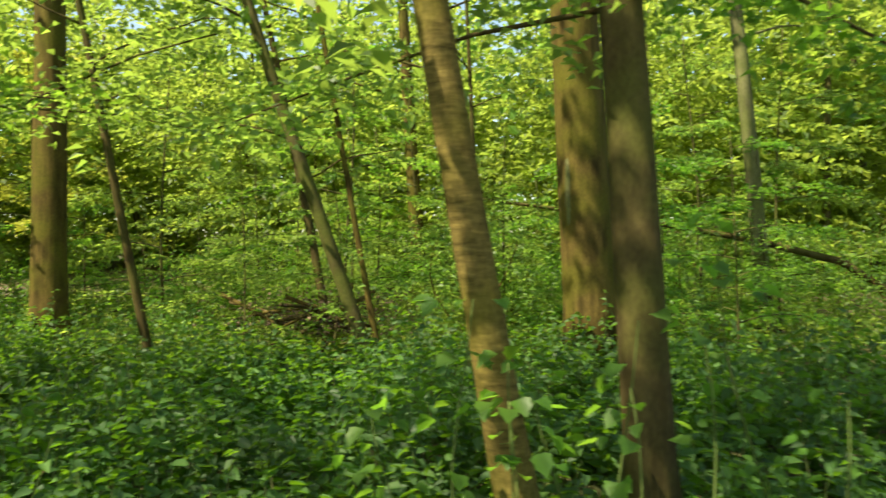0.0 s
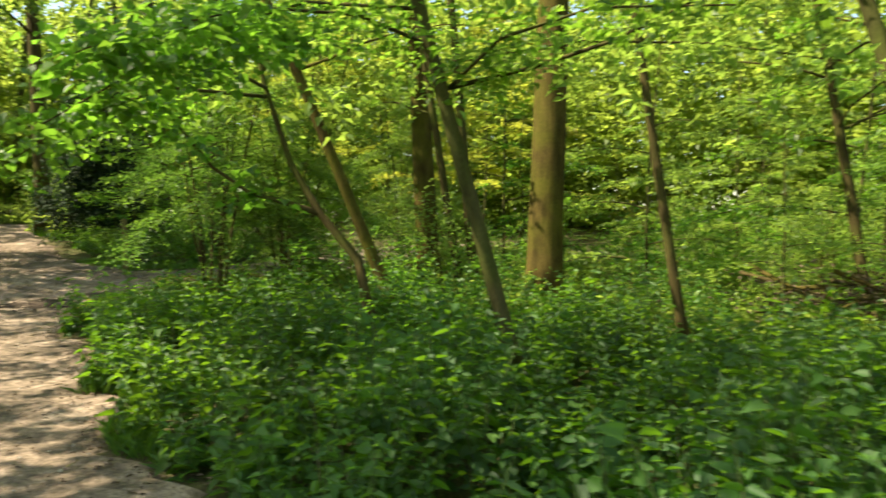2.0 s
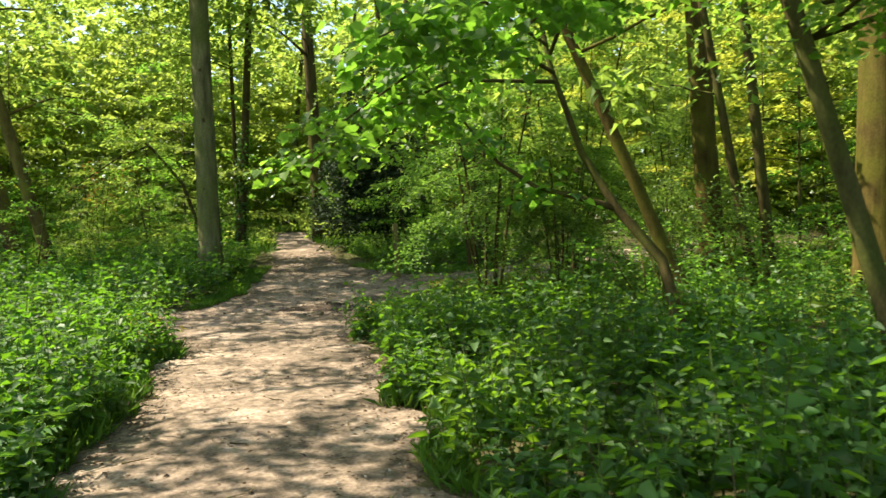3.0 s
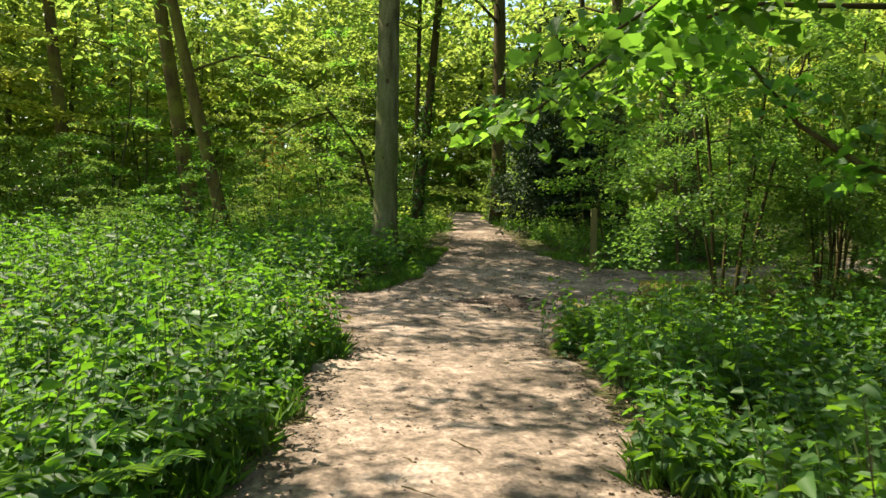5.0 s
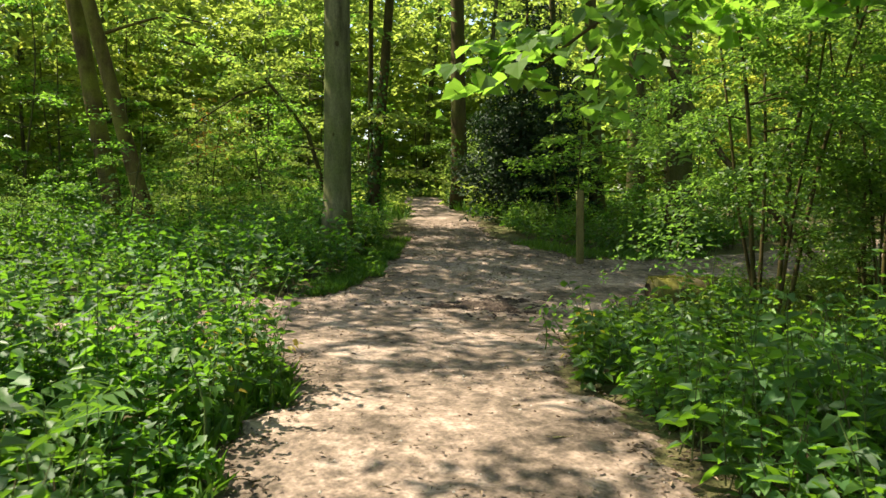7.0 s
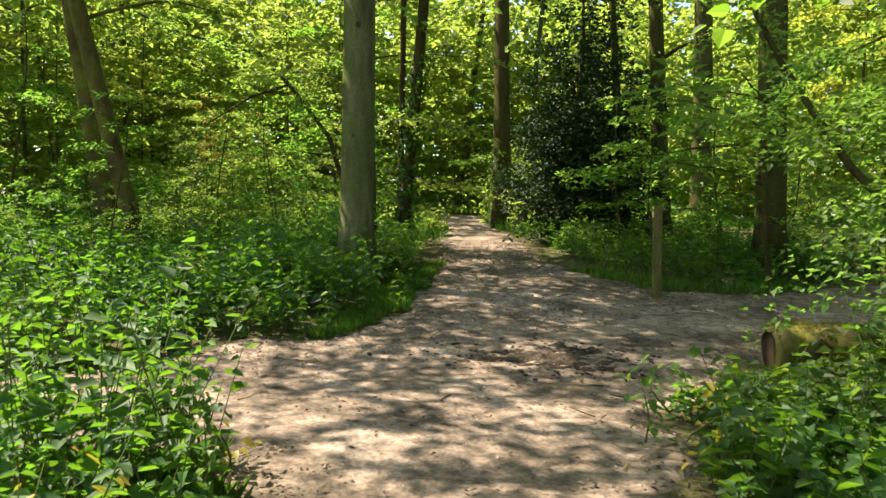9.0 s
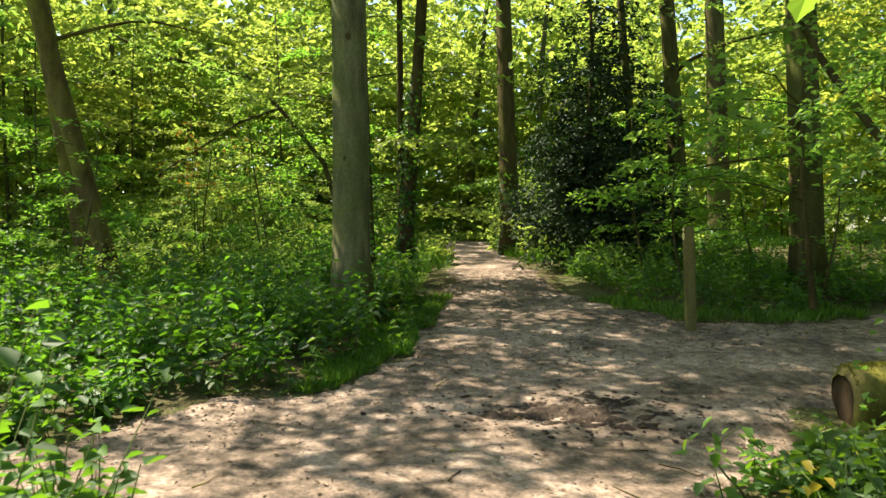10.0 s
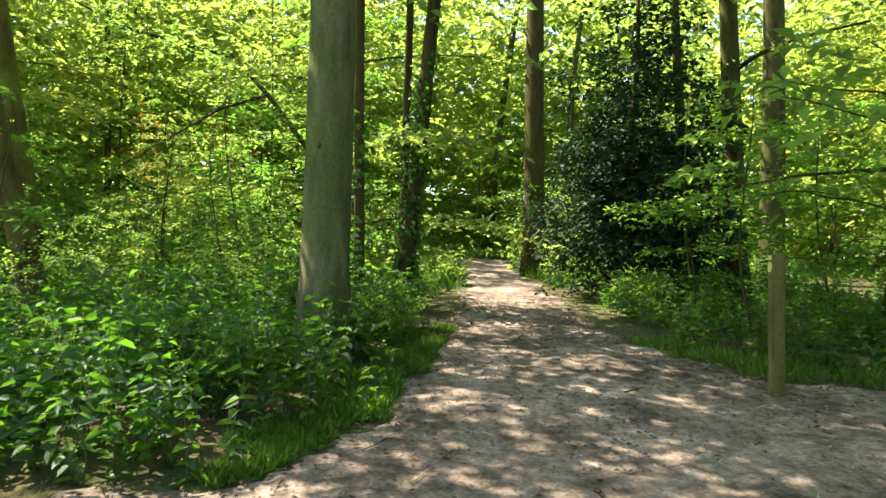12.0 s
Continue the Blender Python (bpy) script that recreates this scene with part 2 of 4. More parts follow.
def tube(geo, pts, radii, sides=8, rough=0.0, cap=True):
    pts, radii = np.asarray(pts, float), np.asarray(radii, float)
    tang = unit(np.gradient(pts, axis=0))
    ref = np.where(np.abs(tang[:, 2:3]) > 0.8, [[1.0, 0, 0]], [[0, 0, 1.0]])
    a = unit(np.cross(tang, ref))
    b = np.cross(tang, a)
    th = np.linspace(0, 2 * np.pi, sides, endpoint=False)
    wob = 1 + rough * (R.random((len(pts), sides)) - 0.5) + rough * np.sin(th * 3 + R.random() * 6)[None] * 0.6
    ring = pts[:, None] + (a[:, None] * np.cos(th)[None, :, None] + b[:, None] * np.sin(th)[None, :, None]) * (radii[:, None] * wob)[..., None]
    i = np.arange(len(pts) - 1)[:, None] * sides
    j = np.arange(sides)[None]
    j2 = (j + 1) % sides
    quads = np.stack([i + j, i + j2, i + sides + j2, i + sides + j], -1).reshape(-1, 4)
    faces = [quads]
    if cap:
        faces.append((np.arange(sides) + (len(pts) - 1) * sides)[None])
        faces.append(np.arange(sides)[::-1][None])
    geo.add(ring, faces)


def sprays(geo, c, out, span, k, size, ratio=0.6, rich=False, sag=0.2, flat=0.38):
    """Twigs at c that grow along out, each with k leaves to both sides, held more or less level."""
    n = len(c)
    d = unit(out)
    s = unit(np.cross(d, np.array([0, 0, 1.0]) + R.normal(0, 0.15, (n, 3))))
    t = (np.arange(k) + R.random((n, k))) / k
    side = np.where(np.arange(k) % 2, 1.0, -1.0)[None] * np.ones((n, k))
    span = np.broadcast_to(span, n)[:, None]
    pos = c[:, None] + d[:, None] * (t * span)[..., None] + R.normal(0, 0.03, (n, k, 3))
    pos[..., 2] -= sag * span * t ** 2
    ld = d[:, None] * 0.6 + s[:, None] * side[..., None] * 0.9 + R.normal(0, 0.35, (n, k, 3))
    nr = np.array([0, 0, 1.0]) + R.normal(0, flat, (n, k, 3))
    size = size * R.uniform(0.6, 1.25, n * k)
    leaves(geo, pos.reshape(-1, 3), ld.reshape(-1, 3), nr.reshape(-1, 3), size, size * ratio, rich)


LOBES = np.array([(0, 0), (0.06, 0.3), (0.22, 0.52), (0.4, 0.42), (0.6, 0.45), (0.74, 0.25), (1.0, 0.0), (0.74, -0.25), (0.6, -0.45), (0.4, -0.42), (0.22, -0.52), (0.06, -0.3)])


def lobed_sprays(geo, c, out, span, k, size):
    """Twigs with broad five-lobed leaves on both sides."""
    n = len(c)
    d = unit(out)
    s = unit(np.cross(d, np.array([0, 0, 1.0]) + R.normal(0, 0.15, (n, 3))))
    t = (np.arange(k) + R.random((n, k))) / k
    side = np.where(np.arange(k) % 2, 1.0, -1.0)[None] * np.ones((n, k))
    pos = (c[:, None] + d[:, None] * (t * span)[..., None] + R.normal(0, 0.03, (n, k, 3)))
    pos[..., 2] -= 0.3 * span * t ** 2
    pos = pos.reshape(-1, 3)
    ld = unit((d[:, None] * 0.6 + s[:, None] * side[..., None] * 0.9 + R.normal(0, 0.3, (n, k, 3))).reshape(-1, 3) - [0, 0, 0.25])
    sd = unit(np.cross(ld, np.array([0, 0, 1.0]) + R.normal(0, 0.4, (n * k, 3))))
    up = np.cross(sd, ld)
    l = (size * R.uniform(0.6, 1.25, n * k))[:, None, None]
    a, b = LOBES[:, 0][None, :, None], LOBES[:, 1][None, :, None]
    v = pos[:, None] + l * (a * ld[:, None] + b * sd[:, None] + (0.3 * np.abs(b) - 0.25 * a ** 2) * up[:, None])
    base = np.arange(n * k)[:, None] * 12
    geo.add(v, [np.concatenate([base + [0, 1, 2, 3], base + [0, 3, 4, 5], base + [0, 5, 6, 7], base + [0, 7, 8, 9], base + [0, 9, 10, 11]])])


def clumpy(p, scale, seed):
    """Soft three-wave field, about -1 to 1, that opens gaps in a crown."""
    q = p * scale + seed
    return (np.sin(q[:, 0] * 1.7 + np.sin(q[:, 1] * 1.3)) + np.sin(q[:, 1] * 1.9 + np.sin(q[:, 2] * 1.1)) + np.sin(q[:, 2] * 2.1 + np.sin(q[:, 0] * 1.5))) / 2.2


def layered(root, bark, geo, height, spread, limbs, twigs, k, size, low=0.1, sag=0.35, flat=0.22, stems=((0, 0),)):
    """Limbs in tiers up the stems, each a level fan of leafy twigs; the leaves go into geo."""
    for i in range(limbs):
        u = low + (0.98 - low) * (i + R.random()) / limbs
        a = i * 2.4 + R.normal(0, 0.3)
        sx, sy = stems[i % len(stems)]
        length = spread * (1.08 - u) ** 0.55 * R.uniform(0.65, 1.1)
        t = np.linspace(0, 1, 6)
        d = np.array([math.cos(a), math.sin(a)])
        turn = R.normal(0, 0.25)
        pts = np.stack([sx * u + length * (d[0] * t - d[1] * turn * t * t), sy * u + length * (d[1] * t + d[0] * turn * t * t), height * u + length * (0.3 * t - sag * t * t)], 1)
        g = Geo()
        tube(g, pts, (0.004 + 0.006 * length) * np.linspace(1, 0.25, 6), 4, cap=False)
        part("limb", g, bark, root, smooth=True)
        m = max(4, int(twigs * length))
        q = 0.15 + 0.85 * R.random(m) ** 0.8
        c = np.stack([np.interp(q, t, pts[:, j]) for j in range(3)], 1) + R.normal(0, 0.02, (m, 3))
        side = np.where(R.random(m) < 0.5, 1.0, -1.0)[:, None]
        out = np.array([d[0], d[1], 0.0]) * 0.7 + side * np.array([-d[1], d[0], 0.0]) * R.uniform(0.4, 1.1, (m, 1)) + R.normal(0, 0.12, (m, 3))
        sprays(geo, c, out, R.uniform(0.3, 0.62, m) * (0.5 + 0.35 * length), k, size, flat=flat, sag=sag * 0.6)


def crown(geo, centre, radii, n, k, size, gap=0.0, span=0.5, hollow=0.4, rich=False, sag=0.25, wave=1.6, tier=0.0):
    q = unit(R.normal(size=(n * 3, 3))) * (hollow + (1 - hollow) * R.random((n * 3, 1)) ** 0.6)
    p = q * radii
    keep = clumpy(p, wave, R.random() * 50) > gap
    q, p = q[keep][:n], p[keep][:n]
    out = q * [1, 1, 0.35] + R.normal(0, 0.35, q.shape)
    if tier:
        p[:, 2] = np.round(p[:, 2] / tier + 0.3 * np.sin(p[:, 0] * 0.9) + 0.3 * np.sin(p[:, 1] * 1.1)) * tier + R.normal(0, 0.06 * tier, len(p)) - 0.1 * tier * (p[:, 0] ** 2 + p[:, 1] ** 2) / radii[0]
        out[:, 2] *= 0.3
    sprays(geo, p + centre, out, span, k, size, rich=rich, sag=sag, flat=0.25 if tier else 0.38)


# ---------------------------------------------------------------- ground plan
def ground_z(x, y):
    """The floor is level along the walk and climbs gently past the junction."""
    x, y = np.asarray(x, float), np.asarray(y, float)
    s = np.maximum((x + 14.8) * -0.82 + (y - 8.7) * 0.57 + 0.8, 0)
    return np.where(s < 6, 0.085 * s, np.where(s < 20, 0.51 + 0.05 * (s - 6), 1.21))


MAIN = np.array([(4.6, -3.9), (0, -1.2), (-3, 0.2), (-6, 1.65), (-8.2, 2.85), (-10, 3.95), (-11.3, 4.75), (-12.4, 5.35), (-13.4, 5.75), (-14.2, 5.6), (-16.0, 7.2), (-16.3, 8.1), (-17.0, 9.0), (-18.8, 10.45),
                 (-22.8, 13.1), (-26.5, 15.3), (-32, 18.0), (-32, 20.2), (-26.0, 16.4), (-23.1, 14.9), (-20.6, 13.7), (-18.8, 12.5), (-17.4, 12.35), (-16.4, 12.2), (-14.4, 12.3),
                 (-13.4, 10.3), (-12.7, 8.7), (-12.2, 7.95), (-11.3, 7.35), (-9.8, 6.5), (-8.6, 5.6), (-7.3, 4.95), (-6, 4.15), (-3, 2.75), (0.4, 1.5), (5, -0.4)])
LEFT_ARM = np.array([(-13.4, 5.7), (-13.75, 4.6), (-13.9, 3.0), (-14.0, -6), (-16.2, -6), (-16.0, 3.0), (-15.9, 5.2), (-16.2, 7.2), (-14, 8)])
RIGHT_ARM = np.array([(-13.6, 9.8), (-12.9, 12.5), (-12.0, 24), (-14.6, 24), (-15.2, 14.2), (-16.1, 12.4), (-15.5, 10)])


def inside(poly, x, y):
    hit = np.zeros(np.shape(x), bool)
    for (x1, y1), (x2, y2) in zip(poly, np.roll(poly, -1, 0)):
        hit ^= ((y1 > y) != (y2 > y)) & (x < (x2 - x1) * (y - y1) / (y2 - y1 + 1e-12) + x1)
    return hit


def wobble(x, y, a=0.12):
    return x + a * np.sin(y * 3.1 + np.sin(x * 2.3)) + a * 0.5 * np.sin(y * 9 + x * 4), y + a * np.sin(x * 2.7 + np.sin(y * 1.9)) + a * 0.5 * np.sin(x * 8 - y * 5)


def on_path(x, y):
    wx, wy = wobble(np.asarray(x, float), np.asarray(y, float))
    return inside(MAIN, wx, wy) | inside(LEFT_ARM, wx, wy) | inside(RIGHT_ARM, wx, wy)


def near_path(x, y, r):
    hit = np.zeros(np.shape(x), bool)
    for a in np.linspace(0, 2 * np.pi, 8, endpoint=False):
        hit |= on_path(x + r * np.cos(a), y + r * np.sin(a))
    return hit


def bumps(x, y):
    return 0.05 * np.sin(x * 0.9 + np.sin(y * 0.7)) + 0.04 * np.sin(y * 1.3 + 1.7 * np.sin(x * 0.5)) + 0.02 * np.sin(x * 3.3 + y * 2.1)


def floor_z(x, y):
    return ground_z(x, y) + np.where(on_path(x, y), -0.02, 0.03 + 0.5 * bumps(x, y))


far_steps = np.array([70, 100, 150, 230, 400, 800, 1500.0])
gx = np.concatenate([-far_steps[::-1] - 8, np.arange(-50, 22, 0.4), far_steps])
gy = np.concatenate([-far_steps[::-1] + 30, np.arange(-22, 50, 0.4), far_steps + 10])
X, Y = np.meshgrid(gx, gy, indexing="ij")
Z = ground_z(X, Y) + np.where(near_path(X, Y, 0.45) | on_path(X, Y), -0.012, 0.5 * bumps(X, Y))
i, j = np.meshgrid(np.arange(len(gx) - 1), np.arange(len(gy) - 1), indexing="ij")
w = len(gy)
quads = np.stack([i * w + j, (i + 1) * w + j, (i + 1) * w + j + 1, i * w + j + 1], -1).reshape(-1, 4)
alone("ground", Geo().add(np.stack([X, Y, Z], -1), quads), SOIL_WOOD, "shaded woodland floor of dark soil and moss", "ground", "structure", True)

# the trodden path and its two side arms, one sheet with a ragged rim
step = 0.09
px, py = np.arange(-31, 5, step), np.arange(-6, 24, step)
X, Y = np.meshgrid(px, py, indexing="ij")
mask = on_path(X, Y)
Z = ground_z(X, Y) + 0.012 + 0.012 * np.sin(X * 2.1 + np.sin(Y * 1.7)) + 0.006 * np.sin(X * 9 + 3 * np.sin(Y * 5)) + R.normal(0, 0.0025, X.shape)
Z = np.where(mask, Z, ground_z(X, Y) - 0.05)
cells = mask[:-1, :-1] | mask[1:, :-1] | mask[1:, 1:] | mask[:-1, 1:]
i, j = np.nonzero(cells)
w = len(py)
quads = np.stack([i * w + j, (i + 1) * w + j, (i + 1) * w + j + 1, i * w + j + 1], -1)
used, inv = np.unique(quads, return_inverse=True)
alone("path", Geo().add(np.stack([X, Y, Z], -1).reshape(-1, 3)[used], inv.reshape(-1, 4)), SOIL_PATH, "pale trodden earth footpath with dappled sunlight", "path", "structure", True)

# ---------------------------------------------------------------- trees
def spine(x, y, z, sx, sy, height, bow=0.15, n=14):
    t = np.linspace(0, 1, n)
    h = t * height
    ph, am = R.random(2) * 6, bow * R.random(2)
    return np.stack([x + sx * h + am[0] * np.sin(t * 5 + ph[0]) - am[0] * np.sin(ph[0]), y + sy * h + am[1] * np.sin(t * 4 + ph[1]) - am[1] * np.sin(ph[1]), z + h], 1)


def tree(x, y, sx, sy, radius, height, bark, label, crown_r=2.6, crown_n=160, leaf=LEAF_BEECH, size=0.17, low=0.45, limbs=5, gap=0.1, name="tree"):
    z = float(ground_z(x, y)) - 0.08
    root = thing(name, x, y, z, label, "tree", "woodland trees")
    pts = spine(0, 0, 0, sx, sy, height, bow=0.05, n=18)
    t = np.linspace(0, 1, 18)
    rad = radius * (1 - 0.5 * t) + min(radius * 0.5, 0.09) * np.exp(-t * height / 0.22)
    g = Geo()
    tube(g, pts, rad, 14 if radius > 0.15 else 9, 0.07)
    part("trunk", g, bark, root, smooth=True)
    lc = Geo()
    for _ in range(limbs):
        u = R.uniform(low, 0.95)
        a = R.random() * 6.28
        b0 = pts[int(u * 17)]
        length = crown_r * R.uniform(0.5, 1.0)
        s = np.linspace(0, 1, 7)[:, None]
        lp = b0 + s * np.array([math.cos(a), math.sin(a), 0.5]) * length + np.array([0, 0, -0.25 * length]) * s ** 2 + np.cumsum(R.normal(0, 0.03, (7, 3)), 0)
        lg = Geo()
        tube(lg, lp, radius * 0.22 * (1 - 0.85 * s[:, 0]) + 0.004, 6)
        part("limb", lg, bark, root, smooth=True)
    crown(lc, pts[int(17 * (0.5 + low / 2))], np.array([crown_r, crown_r, height * (1 - low) * 0.55]), crown_n, 12, size, gap, 0.9, 0.35)
    part("crown", lc, leaf, root)
    return root


GREY, BROWN, DARK = "smooth grey beech trunk with knots", "brown rough-barked woodland tree", "slim dark-barked woodland tree"
TREES = [
    (0.39, 3.50, -0.145, 0.034, 0.109, 8, BARK_CHERRY, "young tree with pale ringed bark leaning in undergrowth"),
    (1.87, 9.23, -0.029, 0.007, 0.342, 15, BARK_BROWN, "stout tree with brown bark and a pale scar"),
    (1.00, 3.68, -0.034, 0.013, 0.127, 11, BARK_DARK, "straight tree with dark brown bark among saplings"),
    (-4.75, 7.12, -0.2, -0.19, 0.075, 8, BARK_OLIVE, "thin leaning tree standing in brambles"),
    (-6.74, 12.89, 0.006, 0.003, 0.313, 14, BARK_BROWN, "thick reddish brown trunk lit by the sun"),
    (-0.96, 10.22, -0.292, -0.039, 0.105, 9, BARK_OLIVE, "slim leaning brown tree"),
    (-1.93, 13.13, -0.171, -0.024, 0.088, 7, BARK_DARK, DARK),
    (-0.83, 10.21, -0.155, -0.013, 0.049, 8, BARK_BROWN, "very thin leaning young tree"),
    (0.59, 17.19, -0.072, 0.003, 0.160, 12, BARK_DARK, DARK),
    (-0.65, 25.21, -0.037, -0.001, 0.263, 14, BARK_BROWN, BROWN),
    (0.54, 11.17, -0.017, 0.001, 0.041, 8, BARK_DARK, "wavy thin dark sapling trunk"),
    (-3.94, 10.22, -0.159, -0.050, 0.068, 8, BARK_DARK, DARK),
    (5.19, 11.94, -0.058, 0.024, 0.137, 12, BARK_GREY, "pale grey slender tree"),
    (-7.93, 10.28, -0.361, -0.209, 0.100, 7, BARK_BROWN, "sunlit leaning brown tree"),
    (-10.26, 15.22, -0.042, -0.020, 0.254, 13, BARK_BROWN, BROWN),
    (-9.15, 14.62, -0.150, -0.065, 0.095, 9, BARK_DARK, DARK),
    (-8.89, 14.72, -0.094, -0.037, 0.116, 9, BARK_DARK, DARK),
    (-18.48, 8.89, -0.004, -0.010, 0.24, 16, BARK_GREY, "tall straight smooth grey beech beside the path"),
    (-21.13, 11.02, 0.032, 0.058, 0.113, 12, BARK_DARK, "dark ivy-clad tree beside the path"),
    (-21.41, 11.13, -0.001, -0.003, 0.065, 11, BARK_DARK, DARK),
    (-20.10, 9.95, -0.011, -0.027, 0.068, 10, BARK_DARK, DARK),
    (-25.8, 16.72, -0.020, -0.028, 0.257, 14, BARK_DARK, "dark trunk at the bend of the path"),
    (-21.29, 6.63, -0.015, -0.236, 0.15, 9, BARK_MOSSY, "leaning brown tree with mossy side"),
    (-24.51, 6.64, -0.009, -0.169, 0.2, 12, BARK_MOSSY, "mossy leaning tree in the shrubs"),
    (-27.85, 4.15, -0.006, -0.107, 0.182, 12, BARK_MOSSY, BROWN),
    (-20.54, 17.23, -0.048, -0.042, 0.192, 13, BARK_OLIVE, BROWN),
    (-23.44, 21.96, -0.019, -0.015, 0.300, 15, BARK_OLIVE, BROWN),
    (-16.81, 15.63, -0.017, -0.010, 0.25, 14, BARK_OLIVE, "thick grey-green trunk behind the junction"),
    (-20.81, 16.32, -0.049, -0.048, 0.101, 10, BARK_OLIVE, DARK),
    (-15.69, 14.01, -0.03, -0.02, 0.045, 3.2, BARK_DARK, "small dark tree at the side path"),
]
STANDING = [tree(*row, crown_r=1.6 + 8 * min(row[4], 0.2), crown_n=int(40 + 200 * min(row[4], 0.3)), size=0.2) for row in TREES]

# forked dark tree whose long limb hangs over the brambles towards the path
FX, FY = -7.15, 8.3
fork = thing("tree", FX, FY, 0.0, "dark forked maple leaning over the brambles with drooping limb", "tree", "woodland trees")
g = Geo()
tube(g, [(0.12, 0.08, -0.1), (-0.1, 0.08, 0.5), (-0.3, 0.16, 1.05), (-0.72, -0.02, 1.6), (-1.05, -0.16, 2.2), (-1.35, -0.3, 3.2), (-1.6, -0.5, 5.0)], [0.08, 0.068, 0.06, 0.05, 0.04, 0.028, 0.016], 9, 0.08)
part("trunk", g, BARK_DARK, fork, smooth=True)
FORK_ARMS = [([(-0.72, -0.02, 1.6), (-1.0, -0.25, 1.72), (-1.4, -0.5, 1.85), (-1.75, -0.75, 2.15), (-2.1, -1.0, 2.7)], 0.04),
             ([(-1.3, -0.3, 3.0), (-2.05, -1.1, 3.05), (-2.65, -1.85, 2.65), (-3.05, -2.45, 2.1)], 0.024),
             ([(-1.3, -0.3, 3.1), (-1.0, -1.5, 3.2), (-0.9, -2.5, 2.9), (-1.0, -3.4, 2.3)], 0.024),
             ([(-1.35, -0.3, 3.3), (-0.15, -1.5, 3.45), (0.55, -2.7, 3.15), (0.95, -3.7, 2.8)], 0.024),
             ([(-1.35, -0.35, 3.4), (-0.9, -1.8, 3.5), (-0.3, -3.0, 3.1), (-0.1, -3.7, 2.75)], 0.02),
             ([(-1.45, -0.4, 3.7), (-3.0, 0.2, 3.5), (-4.1, 0.3, 3.1), (-4.6, -0.3, 2.65)], 0.024)]
for lp, r in FORK_ARMS:
    spray_at, spray_out = [], []
    lp = np.array(lp)
    g = Geo()
    tube(g, lp, np.linspace(r, r * 0.3, len(lp)), 7, 0.08)
    arm = part("limb", g, BARK_DARK, fork, smooth=True)
    for _ in range(44 if r < 0.03 else 12):
        t = R.uniform(0.35, 1.0) * (len(lp) - 1.001)
        c = lp[int(t)] * (1 - t % 1) + lp[int(t) + 1] * (t % 1)
        spray_at.append(c + R.normal(0, 0.08, 3))
        a = R.random() * 6.28
        spray_out.append([math.cos(a), math.sin(a), -0.1])
    g = Geo()
    lobed_sprays(g, np.array(spray_at), np.array(spray_out), 0.5, 9, 0.115)
    part("foliage", g, LEAF_MAPLE, arm, "broad lobed maple leaves")
g = Geo()
crown(g, np.array([-1.6, -0.6, 4.6]), np.array([2.4, 2.4, 1.5]), 75, 12, 0.13, 0.0, 0.7)
part("crown", g, LEAF_MAPLE, fork)

# ---------------------------------------------------------------- saplings and shrubs
def sapling(name, height, spread, n, leaf, size, label, low=0.12, gap=-0.1, k=11, stems=2, rich=False):
    root = thing(name, 0, 0, 0, label, "shrub" if height < 2.5 else "sapling", "understorey")
    for s in range(stems):
        a = R.random() * 6.28
        pts = spine(0.08 * s, 0, -0.1, 0.15 * math.cos(a), 0.15 * math.sin(a), height * 0.9, 0.3, 9)
        g = Geo()
        tube(g, pts, (0.008 + 0.0045 * height) * np.linspace(1, 0.25, 9), 6)
        part("stem", g, BARK_BROWN, root, smooth=True)
    g = Geo()
    crown(g, np.array([0, 0, height * (0.5 + low / 2)]), np.array([spread, spread, height * (0.5 - low / 2)]), n, k, size, gap, 0.55, 0.25, rich)
    part("crown", g, leaf, root)
    return root


def spot(x, y, scale=1.0, turn=None):
    z = float(ground_z(x, y)) - 0.03
    return pose(x, y, z, 0, 0, R.random() * 360 if turn is None else turn) @ Matrix.Diagonal((scale, scale, scale, 1))


def place(kinds, spots):
    """Stands the kinds in turn on the spots: each kind itself once, then its copies."""
    first = set()
    for n, (x, y, s) in enumerate(spots):
        ob = kinds[n % len(kinds)]
        if ob.name in first:
            copy_thing(ob, spot(x, y, s))
        else:
            ob.matrix_basis = spot(x, y, s)
            first.add(ob.name)


def young_tree(height, spread, limbs, leaf, size, label, low=0.1, twigs=13, k=10, bark=BARK_OLIVE):
    root = thing("sapling", 0, 0, 0, label, "sapling", "understorey")
    g = Geo()
    tube(g, spine(0, 0, -0.1, R.normal(0, 0.03), R.normal(0, 0.03), height * 1.02, 0.12, 9), (0.008 + 0.0045 * height) * np.linspace(1, 0.25, 9), 6)
    part("stem", g, bark, root, smooth=True)
    g = Geo()
    layered(root, bark, g, height, spread, limbs, twigs, k, size, low)
    part("crown", g, leaf, root)
    return root


tall = [young_tree(5.6, 2.3, 13, LEAF_BEECH, 0.105, "young beech with layered bright green leaves"),
        young_tree(4.2, 2.0, 11, LEAF_BEECH, 0.095, "young beech with layered bright green leaves", 0.08),
        young_tree(6.6, 2.5, 15, LEAF_SUN_TINT, 0.115, "young tree with leaves painted sun-bright yellow-green", 0.15),
        young_tree(3.4, 1.7, 10, LEAF_MAPLE, 0.1, "young maple with broad green leaves", 0.06),
        young_tree(4.8, 2.2, 12, LEAF_MAPLE, 0.1, "young maple with tiers of mid green leaves", 0.12)]
